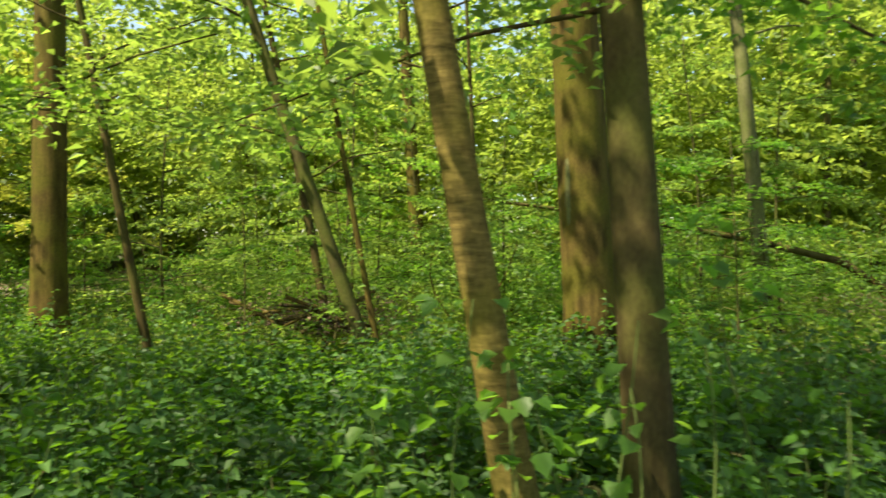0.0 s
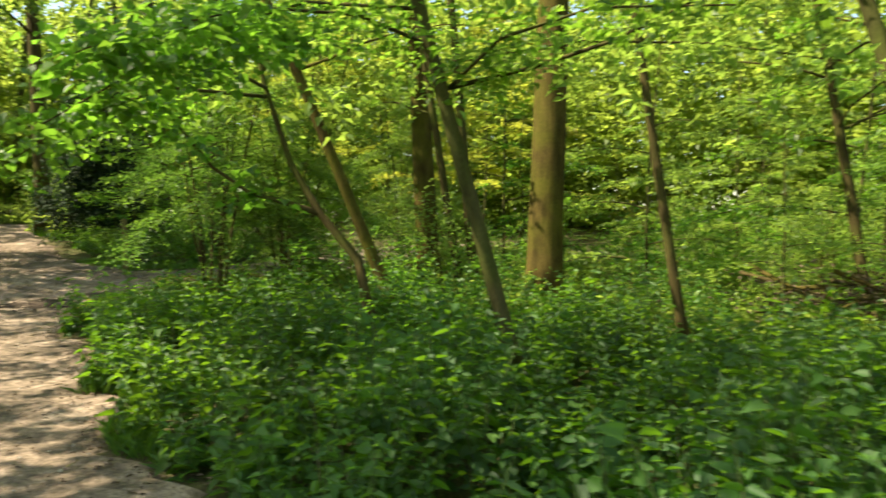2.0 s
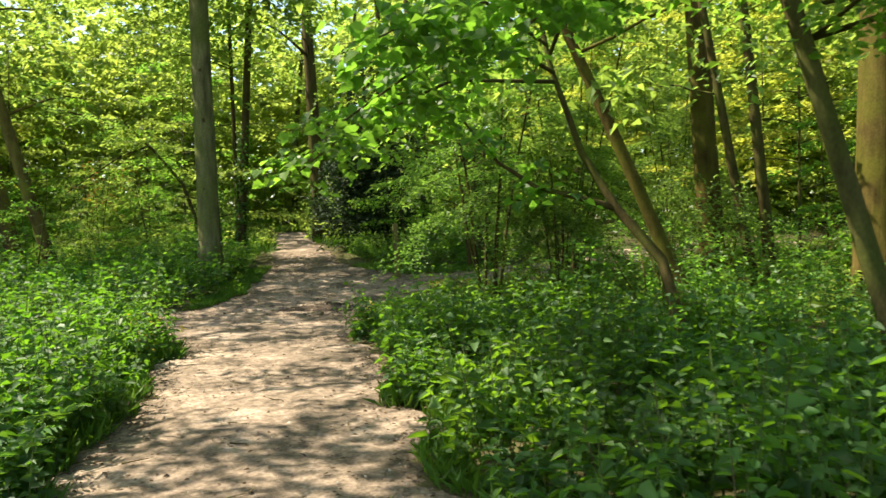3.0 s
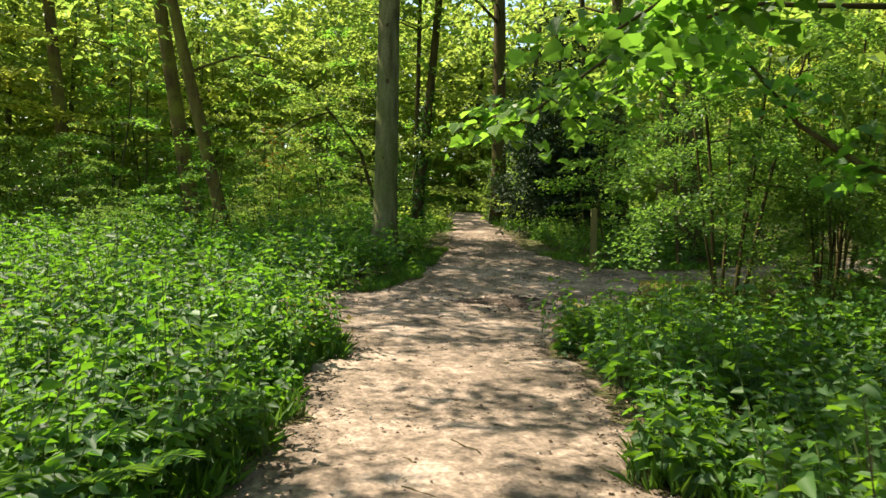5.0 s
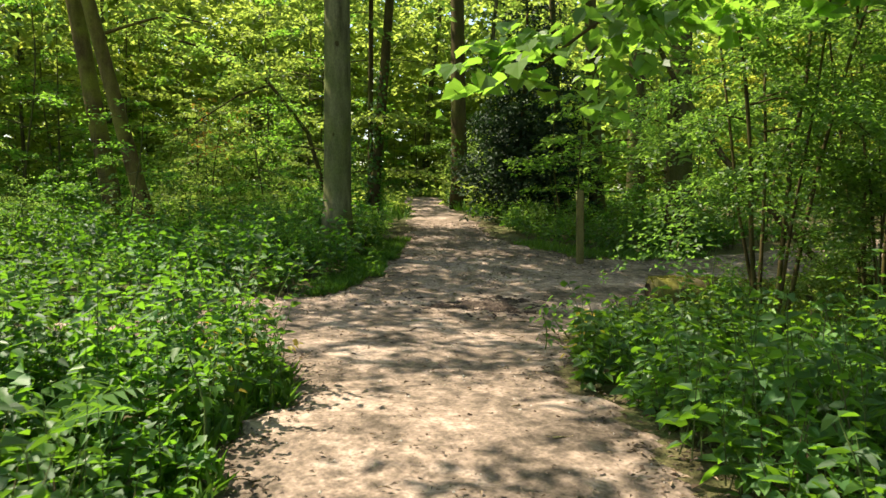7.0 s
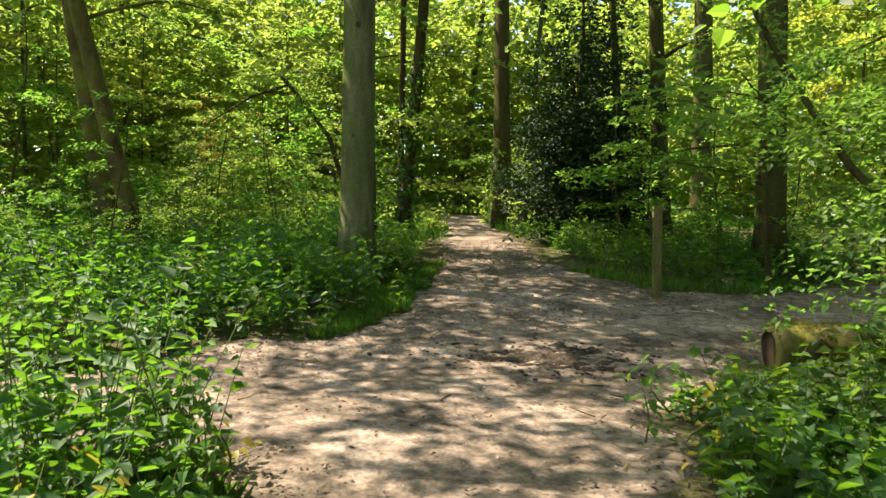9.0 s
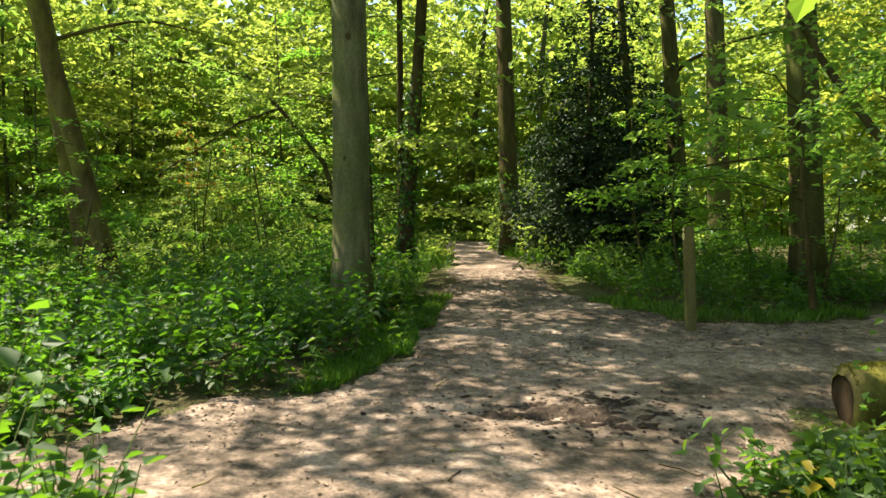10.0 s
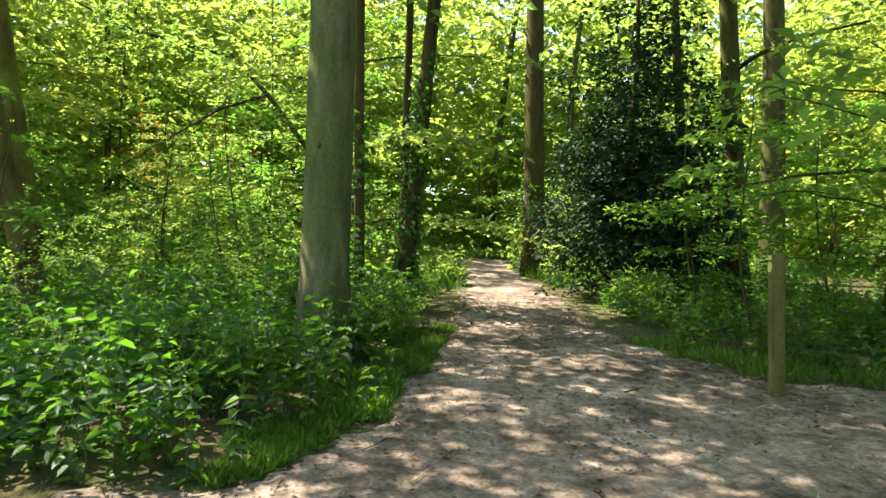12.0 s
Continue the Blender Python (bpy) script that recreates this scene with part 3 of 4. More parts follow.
low_shrubs = [sapling("shrub", 1.7, 1.0, 190, LEAF_MAPLE, 0.085, "dense green woodland shrub", 0.0, -0.3, 10, 4),
              sapling("shrub", 1.3, 0.9, 170, LEAF_BRAMBLE, 0.08, "dense dark green bramble shrub", 0.0, -0.3, 10, 4),
              sapling("shrub", 2.2, 1.2, 210, LEAF_BEECH, 0.085, "bushy young beech shrub", 0.0, -0.3, 10, 3)]


def scatter(n, x0, x1, y0, y1, apart, clear, test=None):
    got = []
    for _ in range(n * 30):
        x, y = R.uniform(x0, x1), R.uniform(y0, y1)
        if len(got) >= n:
            break
        if near_path(np.array([x]), np.array([y]), clear)[0] or (test and not test(x, y)):
            continue
        if all((x - a) ** 2 + (y - b) ** 2 > apart ** 2 for a, b, _ in got):
            got.append((x, y, R.uniform(0.8, 1.2)))
    return got


def beyond(x, y):
    """Woods on the outer side of the undergrowth beds."""
    right = y > 10.2 and x > -13
    ahead = x < -17.5
    shade = -22.5 < x < -12.6 and 11.5 < y < 20
    sunny = (-24 < x and y < 6 and not right) or (-21.5 < x < -17 and y < 12) or (-10.6 < x < -3.5 and y < 13.5)
    log_side = -13.6 < x < -8.8 and 8 < y < 12
    return (right or ahead) and not (-27 < x < -14 and 18.5 < y < 24) and not shade and not sunny and not log_side


place(tall, scatter(84, -38, 12, -4, 30, 1.45, 1.5, beyond))
place(tall, [(-3.0, 11.4, 0.6), (-1.6, 10.9, 0.7), (1.0, 11.9, 0.5), (2.9, 9.9, 0.75), (3.4, 8.6, 0.6), (0.2, 13.6, 0.6), (-5.6, 14.2, 0.6), (-8.0, 15.6, 0.7), (-2.3, 12.6, 0.5), (4.3, 10.8, 0.6), (-6.4, 16.2, 0.8), (-9.8, 16.6, 0.6), (-22.6, 8.0, 0.7), (-23.6, 6.2, 0.85), (-21.9, 5.0, 0.5), (-23.2, 3.9, 0.8), (-20.6, 5.9, 0.45), (-24.6, 8.4, 0.9), (-25.4, 4.6, 0.9), (-25.6, 2.0, 0.9), (-26.4, 0.2, 0.9), (-24.9, 10.6, 0.8), (-26.8, 12.2, 0.8), (-27.6, 9.4, 1.0), (-34.5, 19.4, 1.0), (-36.0, 21.4, 1.1), (-36.2, 17.2, 1.1), (-38.0, 19.2, 1.3), (-34.0, 15.0, 1.0)])


def hazel_bush(height, spread, limbs, size, label, low):
    root = thing("hazel", 0, 0, 0, label, "shrub", "understorey")
    feet = []
    for k in range(6):
        a, out = k * 1.05 + R.normal(0, 0.2), R.uniform(0.5, 1.0) * spread * 0.55
        t = np.linspace(0, 1, 8)
        pts = np.stack([0.1 * math.cos(a) + out * math.cos(a) * t ** 1.3, 0.1 * math.sin(a) + out * math.sin(a) * t ** 1.3, -0.1 + height * 0.97 * t], 1) + np.cumsum(R.normal(0, 0.025, (8, 3)), 0)
        g = Geo()
        tube(g, pts, R.uniform(0.018, 0.034) * np.linspace(1, 0.3, 8), 6, 0.05)
        part("stem", g, BARK_DARK, root, smooth=True)
        feet.append((out * math.cos(a), out * math.sin(a)))
    g = Geo()
    layered(root, BARK_DARK, g, height, spread, limbs, 46, 15, size, low, 0.7, 0.5, feet)
    part("crown", g, LEAF_HAZEL, root)
    return root


hazel = [hazel_bush(4.6, 1.7, 30, 0.056, "dense many-stemmed hazel with drooping leafy twigs", 0.33),
         hazel_bush(3.8, 1.5, 28, 0.055, "dense many-stemmed hazel with drooping leafy twigs", 0.1)]
place(hazel, [(-11.45, 10.05, 1.06), (-10.7, 10.9, 0.75), (-11.3, 11.9, 1.05), (-11.9, 13.3, 1.0), (-13.2, 19.0, 1.1)])
place(low_shrubs, [(-17.6, 7.6, 0.45), (-18.4, 8.1, 0.5), (-19.4, 8.6, 0.6), (-19.5, 9.9, 0.85), (-20.6, 10.4, 0.9), (-18.9, 9.55, 0.55), (-20.0, 10.3, 0.75), (-17.2, 6.4, 0.45), (-18.3, 6.6, 0.5), (-21.9, 11.6, 0.7), (-20.4, 7.4, 0.55), (-21.2, 8.6, 0.7), (-22.6, 9.8, 0.8),
                   (-18.9, 13.6, 0.45), (-19.8, 14.3, 0.55), (-20.5, 14.6, 0.6), (-17.9, 14.0, 0.45), (-22.5, 16.2, 0.8), (-18.4, 15.6, 0.7), (-16.9, 14.3, 0.4), (-17.3, 5.0, 0.45), (-18.8, 5.2, 0.5), (-20.2, 7.9, 0.85), (-21.0, 6.9, 0.95), (-19.6, 6.9, 0.75), (-22.0, 7.8, 1.05), (-21.6, 4.4, 0.9), (-20.2, 3.4, 0.8), (-19.0, 22.6, 1.2), (-21.2, 23.4, 1.3), (-17.0, 23.6, 1.2), (-23.2, 21.6, 1.2), (-25.4, 20.8, 1.3), (-15.4, 22.4, 1.1), (-11.3, 15.0, 0.8), (-11.1, 16.6, 0.9), (-11.4, 18.2, 0.9), (-9.9, 13.9, 0.7)])
low_shrubs = [sapling("shrub", 1.7, 1.0, 190, LEAF_MAPLE, 0.085, "dense green woodland shrub", 0.0, -0.3, 10, 4),
              sapling("shrub", 2.2, 1.2, 210, LEAF_BEECH, 0.085, "bushy young beech shrub", 0.0, -0.3, 10, 3)]
place(low_shrubs, scatter(60, -32, 10, -4, 26, 1.2, 0.9, lambda x, y: beyond(x, y) or (y > 9.2 and -9.5 < x < -3.5 and R.random() < 0.12)))

# trees whose leaf colour carries the sun glow of the background
gold = [young_tree(6.5, 2.6, 15, LEAF_SUN_GOLD, 0.13, "young tree with strong sunlight painted into its yellow leaves", 0.25)]
place(gold, [(-13.8, 25.4, 1.15), (-20.4, 24.9, 1.2), (-17.6, 26.2, 1.1), (-27.6, 1.2, 1.2), (-28.4, -2.0, 1.3), (-30.5, 5.5, 1.3), (-9.6, 17.8, 0.95)])
lit = [young_tree(3.0, 1.7, 8, LEAF_MAPLE, 0.09, "thin young tree with level sprays of pale leaves", 0.3, 11),
       young_tree(2.1, 1.4, 8, LEAF_NETTLE, 0.085, "low sapling with level leaf sprays in half shade", 0.1, 13)]
place(lit, [(-17.6, 13.9, 1.0), (-18.4, 13.7, 0.75), (-19.3, 14.9, 1.05), (-17.4, 15.0, 0.8), (-16.2, 14.9, 0.9), (-15.6, 15.6, 0.9), (-18.2, 16.4, 1.2), (-20.0, 15.4, 0.9), (-15.9, 17.2, 1.1), (-17.6, 18.4, 1.2), (-20.0, 19.0, 1.3), (-16.6, 20.5, 1.3), (-20.6, 6.0, 0.9), (-21.4, 7.3, 1.0), (-20.3, 8.4, 0.75), (-22.3, 5.3, 1.0), (-22.0, 9.0, 1.0), (-20.0, 4.4, 0.8)])

def glade(x, y):
    """Sunlit gap in the woods behind the junction."""
    return segment_gap(x, y, (-15, 22), (-31, 18.5)) < 4.2


def segment_gap(x, y, a, b):
    t = max(0.0, min(1.0, ((x - a[0]) * (b[0] - a[0]) + (y - a[1]) * (b[1] - a[1])) / ((b[0] - a[0]) ** 2 + (b[1] - a[1]) ** 2)))
    return math.hypot(x - a[0] - t * (b[0] - a[0]), y - a[1] - t * (b[1] - a[1]))


# far woods all round, one mass of leaves with trunks standing in it
g, tg = Geo(), Geo()
for turn in range(800):
    a = R.random() * 6.283
    x, y = -9 + math.cos(a), 5 + math.sin(a)
    view = math.sin(a) > (0.0 if math.cos(a) > 0 else -0.28) and math.cos(a) < 0.75
    if not view and turn % 3:
        continue
    r = R.uniform(22, 44)
    x, y = -9 + r * math.cos(a), 5 + r * math.sin(a)
    if glade(x, y):
        continue
    z = float(ground_z(x, y))
    low = turn % 4 == 0
    h = R.uniform(2.0, 4.0) if low else R.uniform(9, 18)
    crown(g, np.array([x, y, z + h * 0.5]), np.array([2.8, 2.8, h * 0.52]), (44 if low else 66 if math.cos(a) < -0.8 else 72) if view else 22, 10, 0.3 + 0.009 * (r - 22), -0.35, 1.1, 0.1, wave=0.8, tier=1.1)
    if turn % 8 == 1:
        tube(tg, spine(x, y, z - 0.1, R.normal(0, 0.05), R.normal(0, 0.05), h, 0.3, 8), R.uniform(0.06, 0.17) * np.linspace(1, 0.4, 8), 6)
for turn in range(190):
    a = R.uniform(0.35, 3.75)
    r = R.uniform(44, 62)
    x, y = -9 + r * math.cos(a), 5 + r * math.sin(a)
    h = R.uniform(13, 27)
    crown(g, np.array([x, y, float(ground_z(x, y)) + h * 0.42]), np.array([4.0, 4.0, h * 0.55]), 62, 7, 1.0, -0.5, 1.8, 0.1, tier=2.0)
for x, y in [(-40, 20), (-43, 25), (-42, 15), (-46, 21), (-38, 24.5), (-39, 12)]:
    crown(g, np.array([x, y, 7.5]), np.array([3.4, 3.4, 7.0]), 130, 10, 0.45, -0.4, 1.2, 0.1, wave=0.8, tier=1.2)
alone("far_woods", g, LEAF_SUN_TINT, "far woodland foliage with sunlight put into its yellow-green colour", "woods", "stuff")
alone("far_trunks", tg, BARK_OLIVE, "dark trunks of the far woods", "woods", "stuff", True)

# high canopy over the walk: unseen leaf clumps added to cast shade and dapples
g = Geo()
for x, y, z, r, n in [(-6, -1, 9, 3.2, 65), (-3, 0, 8.5, 3.2, 60), (0, 2, 9, 3.0, 120), (-13.6, 3.6, 9, 1.6, 50), (-16.3, 4.7, 9, 1.5, 30), (-18.6, 8.5, 9, 2.2, 95), (-20.6, 6.3, 9, 2.0, 60), (-9, 3, 10, 2.4, 45), 
                      (-20, 5, 11, 2.4, 55), (-10.5, -3.5, 9, 2.4, 70), (-21, 9, 11, 2.8, 110), (3, 5, 9, 3, 90), (-18, 12, 10, 3, 60), (-3, 3, 10, 3, 45),
                      (1, -3, 9, 3, 80), (-23, 13, 11, 2.6, 20), (-20, 10.5, 8.5, 3, 130), (-18, 10.8, 8, 2.6, 90), (-11.6, 3.8, 8.5, 1.9, 60), (-23.4, 3.2, 10, 2.6, 40), (-10, -0.6, 9, 2.2, 115), (-7.5, 1.2, 9.5, 2.2, 45), (-8.3, -0.9, 9, 1.8, 50), (-11.6, 0.2, 9, 1.8, 65), (-22, 10, 9.5, 3, 55), (-20.6, 12, 9, 2.6, 30), (-18.3, 3.9, 9, 1.8, 12), (-19.2, 2.5, 9, 1.6, 25), (-19.7, 4.5, 9, 1.4, 8), (-14.4, 12.6, 9, 2.6, 90), (-13, 16, 9.5, 3, 100), (-12.4, 20, 10, 3, 70), (-25.2, 7.5, 9, 3, 75), (-24, 5.5, 9.5, 2.4, 45)]:
    crown(g, np.array([x, y, z]), np.array([r, r, 1.7]), int(n * 1.7), 12, 0.2, -0.05, 1.0, 0.1)
alone("canopy", g, LEAF_BEECH, "unseen high leaf clumps added to shade the walk, with gaps that let sun through", "canopy", "stuff")

# dark evergreen by the path
z = float(ground_z(-21.3, 15.0))
holly = thing("holly", -21.4, 15.3, z, "tall dense dark evergreen beside the path", "tree")
g = Geo()
tube(g, spine(0, 0, -0.1, 0, 0, 5.5, 0.1, 9), 0.1 * np.linspace(1, 0.3, 9), 8)
part("trunk", g, BARK_DARK, holly, smooth=True)
g = Geo()
for cx, cy, cz, rx, rz, n in [(0.1, 0.1, 1.5, 1.3, 1.6, 620), (0.15, 0.0, 3.0, 1.1, 1.5, 300), (0.1, 0.2, 4.6, 0.95, 1.5, 110), (0.75, 0.5, 1.1, 0.9, 1.1, 200), (-0.6, -0.4, 1.2, 0.75, 1.0, 140), (0.6, 0.5, 2.9, 0.9, 1.0, 90)]:
    crown(g, np.array([cx, cy, cz]), np.array([rx, rx, rz]), n, 12, 0.13, -0.45, 0.45, 0.2, wave=2.4)
part("crown", g, LEAF_DARK, holly)

# ---------------------------------------------------------------- undergrowth
def bed(test, x0, x1, y0, y1, per_m2, height, leaf_len, leaf, label, tiers=6, rich=True, clear=0.1, bare=-0.55):
    """A stand of leafy stems, each with tiers of paired leaves."""
    n = int((x1 - x0) * (y1 - y0) * per_m2)
    x, y = R.uniform(x0, x1, n), R.uniform(y0, y1, n)
    keep = test(x, y) & ~near_path(x, y, clear) & (clumpy(np.stack([x, y, x * 0], 1), 1.3, 3.0) > bare)
    x, y = x[keep], y[keep]
    n = len(x)
    tall_ = height * np.maximum(0.28, 0.74 + 0.36 * clumpy(np.stack([x, y, x * 0], 1), 1.7, 9.0) + 0.26 * clumpy(np.stack([x, y, x * 0], 1), 4.6, 2.0)) * R.uniform(0.6, 1.15, n)
    edge = near_path(x, y, 0.4)
    tall_ = np.where(edge, tall_ * 0.72, tall_) * np.where((x < -11.6) & (x > -14) & (y > 7.4) & (y < 10), 0.6, 1.0)
    tall_ *= np.where((x > -0.6) & (x < 1.3) & (y < 3.7), 0.55, 1.0) * np.where((x < -11.8) & (x > -14) & (y < 6), 1.3, 1.0)
    z = floor_z(x, y) - 0.02
    lean = R.normal(0, 0.22, (n, 2))
    g = Geo()
    for k in range(tiers):
        t = (k + 1.0) / tiers
        for s in (0, 1):
            a = R.random(n) * 0.8 + k * 1.57 + s * np.pi + x * 7
            p = np.stack([x + lean[:, 0] * tall_ * t, y + lean[:, 1] * tall_ * t, z + tall_ * (0.12 + 0.88 * t)], 1) + R.normal(0, 0.015, (n, 3))
            d = np.stack([np.cos(a), np.sin(a), np.full(n, 0.12) + R.normal(0, 0.25, n)], 1)
            nr = np.array([0, 0, 1.0]) + R.normal(0, 0.48, (n, 3))
            l = leaf_len * R.uniform(0.6, 1.25, n) * (1.15 - 0.5 * t)
            leaves(g, p, d, nr, l, l * R.uniform(0.5, 0.8, n), rich, droop=0.3)
    ob = alone("undergrowth", g, leaf, label, "undergrowth", "stuff", rich)
    sg = Geo()
    r = 0.004
    a = np.stack([x, y, z], 1)
    b = a + np.stack([lean[:, 0] * tall_, lean[:, 1] * tall_, tall_], 1)
    q = np.stack([a + [r, 0, 0], a + [-r, r, 0], a + [-r, -r, 0], b + [r / 2, 0, 0], b + [-r / 2, r / 2, 0], b + [-r / 2, -r / 2, 0]], 1)
    base = np.arange(n)[:, None] * 6
    sg.add(q, np.concatenate([base + [0, 1, 4, 3], base + [1, 2, 5, 4], base + [2, 0, 3, 5]]))
    alone("undergrowth_stems", sg, STEM, "thin green stems of the undergrowth", "undergrowth", "stuff")
    return ob


def right_side(x, y):
    return (y > 1.2 - 0.45 * x) & (x > -13.2) & (y < 9.6)


def left_side(x, y):
    return (y < 0.45 - 0.5 * (x + 3) + 0.25) & (x > -13.9) & (y > -2.5)


bed(right_side, -13, 3.5, 0.5, 9.6, 44, 0.8, 0.122, LEAF_NETTLE, "dense dark green nettles and brambles beside the path", 6, bare=-2)
bed(right_side, -13, 3.5, 0.5, 9.6, 20, 0.5, 0.11, LEAF_BRAMBLE, "low bramble leaves beside the path", 5, bare=-2)
bed(left_side, -13.9, -4.5, -2, 6, 62, 0.9, 0.106, LEAF_NETTLE, "tall sunlit nettles beside the path", 7, bare=-2)
bed(left_side, -13.9, -4.5, -2, 6, 9, 1.1, 0.09, LEAF_FERN, "pale green leafy stems that rise above the nettles", 8, bare=0.1)
bed(left_side, -13.9, -6, -1, 6, 8, 0.8, 0.13, LEAF_BRAMBLE, "broad dark bramble leaves among the nettles", 5, bare=0.0)
bed(right_side, -13, 3.5, 0.5, 9.6, 5, 0.95, 0.1, LEAF_FERN, "pale green leafy stems in the brambles", 7, bare=0.2)
bed(lambda x, y: (x < -15.5) & (y < 9.5) & (x > -21) & ((y < 7.3) | ~near_path(x, y, 0.5)), -21, -15.5, 2, 9.5, 8, 1.05, 0.1, LEAF_FERN, "pale green leafy stems beneath the beech", 7, bare=0.35)
bed(lambda x, y: (x < -15.5) & (y < 11.5) & (x > -24) & ((y < 7.3) | ~near_path(x, y, 0.5)), -24, -15.5, -1, 11.5, 14, 0.95, 0.14, LEAF_NETTLE, "dense green undergrowth beneath the beech", 6, bare=-2)
bed(lambda x, y: (x < -15.5) & (y < 11.5) & (x > -22) & ((y < 7.3) | ~near_path(x, y, 0.5)), -22, -15.5, 1, 11.5, 17, 0.85, 0.13, LEAF_BRAMBLE, "dark brambles beneath the beech", 6, bare=-2)
bed(lambda x, y: (y > 11.5) & (x > -24), -24, -15.5, 12, 19, 20, 0.62, 0.12, LEAF_BRAMBLE, "shaded low undergrowth behind the waymark post", 6, False, clear=0.4, bare=-2)
# the next two beds take the sun-brightened leaf colour to look lit
bed(lambda x, y: (y > 9.2) & (x > -13), -13, 8, 9, 22, 12, 0.55, 0.15, LEAF_SUN_TINT, "sparse woodland floor plants with leaf colour brightened for sunlight", 5, False, bare=-1)
bed(lambda x, y: x < -24, -40, -24, 0, 24, 7, 0.6, 0.22, LEAF_SUN_TINT, "far woodland floor plants with leaf colour brightened for sunlight", 5, False, bare=-1)
# brambles given the paler fern leaf, so the colour makes the clearing look sunlit
bed(lambda x, y: y > 8.8, -10.6, -3.5, 8.8, 13.6, 24, 0.85, 0.1, LEAF_FERN, "bramble thicket behind the dark nettles, sunlight painted as paler leaf colour", 6, False, bare=-0.6)

bed(lambda x, y: (y < 0.7 - 0.5 * (x + 3) + 0.2) & (x > -13.9) & ~((y > -2) & (x < -4.5)), -14, 9, -9, 3, 9, 0.7, 0.2, LEAF_NETTLE, "green undergrowth on the near side of the path", 5, False, bare=-2)
bed(lambda x, y: (x > 3.5) & (y > 0.5), 3.5, 9, 0.5, 9.5, 10, 0.7, 0.18, LEAF_NETTLE, "green undergrowth beside the first trees", 5, False, bare=-2)
bed(lambda x, y: (x < -15.8) & (y < -1), -24, -15.8, -8, -1, 8, 0.7, 0.2, LEAF_NETTLE, "green undergrowth along the side path", 5, False, bare=-2)

# ---------------------------------------------------------------- post and log
z = float(ground_z(-15.9, 11.95))
post = thing("waymark_post", -15.9, 11.95, z, "weathered square wooden waymark post with round disc", "post")
bm = bmesh.new()
bmesh.ops.create_cube(bm, size=1.0, matrix=Matrix.Translation((0, 0, 0.55)) @ Matrix.Diagonal((0.11, 0.11, 1.3, 1)))
bmesh.ops.bevel(bm, geom=bm.edges[:], offset=0.012, segments=2, affect="EDGES")
me = bpy.data.meshes.new("shaft")
bm.to_mesh(me)
bm.free()
me.materials.append(POST_WOOD)
shaft = new("shaft", me)
shaft.parent = post
post.rotation_euler = (radians(1.0), radians(-1.5), radians(-33))
g = Geo()
th = np.linspace(0, 2 * np.pi, 20, endpoint=False)
ring = np.stack([0.045 * np.cos(th), np.full(20, 0), 0.045 * np.sin(th)], 1)
g.add(np.concatenate([ring + [0, -0.056, 1.09], ring + [0, -0.062, 1.09]]), [np.stack([np.arange(20), (np.arange(20) + 1) % 20, (np.arange(20) + 1) % 20 + 20, np.arange(20) + 20], 1), (np.arange(20) + 20)[::-1][None]])
part("disc", g, DISC_MAT, shaft, "pale yellow waymark disc")
g = Geo()
plate = np.array([(-0.03, -0.056, 1.15), (0.03, -0.056, 1.15), (0.03, -0.056, 1.185), (-0.03, -0.056, 1.185), (-0.03, -0.061, 1.15), (0.03, -0.061, 1.15), (0.03, -0.061, 1.185), (-0.03, -0.061, 1.185)])
g.add(plate, np.array([(4, 5, 6, 7), (0, 1, 5, 4), (1, 2, 6, 5), (2, 3, 7, 6), (3, 0, 4, 7)]))
part("plate", g, DISC_MAT, shaft, "small yellow number plate")

log = thing("log", -13.2, 10.4, 0.0, "mossy sawn log lying at the path edge", "log")
g = Geo()
u = np.concatenate([[0, 0.006, 0.02], np.linspace(0.04, 1, 22)])
shrink = np.concatenate([[0.8, 0.93, 0.99], np.ones(22)])
tube(g, np.stack([1.5 * u + 0.03 * np.sin(u * 9), 1.15 * u, 0.2 + 0.02 * np.sin(u * 7)], 1), shrink * (0.235 + 0.014 * np.sin(u * 23) + 0.01 * np.sin(u * 51)), 30, 0.09, cap=False)
part("log_bark", g, MOSS_BARK, log, "mossed rough dark bark", True)
g = Geo()
tube(g, [(0.012, 0.009, 0.2), (0.03, 0.022, 0.2)], [0.19, 0.205], 26, 0.05)
part("cut_end", g, CUT_WOOD_SHADE, log, "cut end with shade painted in as dark wood")
g = Geo()
q = R.random(2400) ** 1.2
a = R.normal(1.75, 0.6, 2400)
ax = np.stack([1.5 * q, 1.15 * q, 0.2 + 0.02 * np.sin(q * 7)], 1)
nr = np.stack([-0.6 * np.cos(a), 0.8 * np.cos(a), np.sin(a)], 1)
keep = clumpy(ax + nr * 0.24, 9.0, 3) > -0.15
ax, nr = ax[keep], nr[keep]
leaves(g, ax + nr * 0.238, nr + R.normal(0, 0.7, nr.shape), R.normal(size=nr.shape), 0.03, 0.013)
part("moss", g, MOSS, log, "yellow-green moss tufts")
log.rotation_euler = (0, 0, radians(20))
place(low_shrubs, [(-12.2, 10.9, 0.4), (-12.6, 11.2, 0.3), (-12.2, 10.35, 0.3), (-19.7, 7.7, 0.7), (-20.4, 6.5, 0.75), (-19.3, 6.1, 0.65)])

# ---------------------------------------------------------------- limbs, knots and ivy on the named trees
def extra_limb(root, pts, r0, r1, bark, name="limb", label=""):
    g = Geo()
    tube(g, np.array(pts) - np.array(root.location), np.linspace(r0, r1, len(pts)), 7, 0.1)
    return part(name, g, bark, root, label, True)


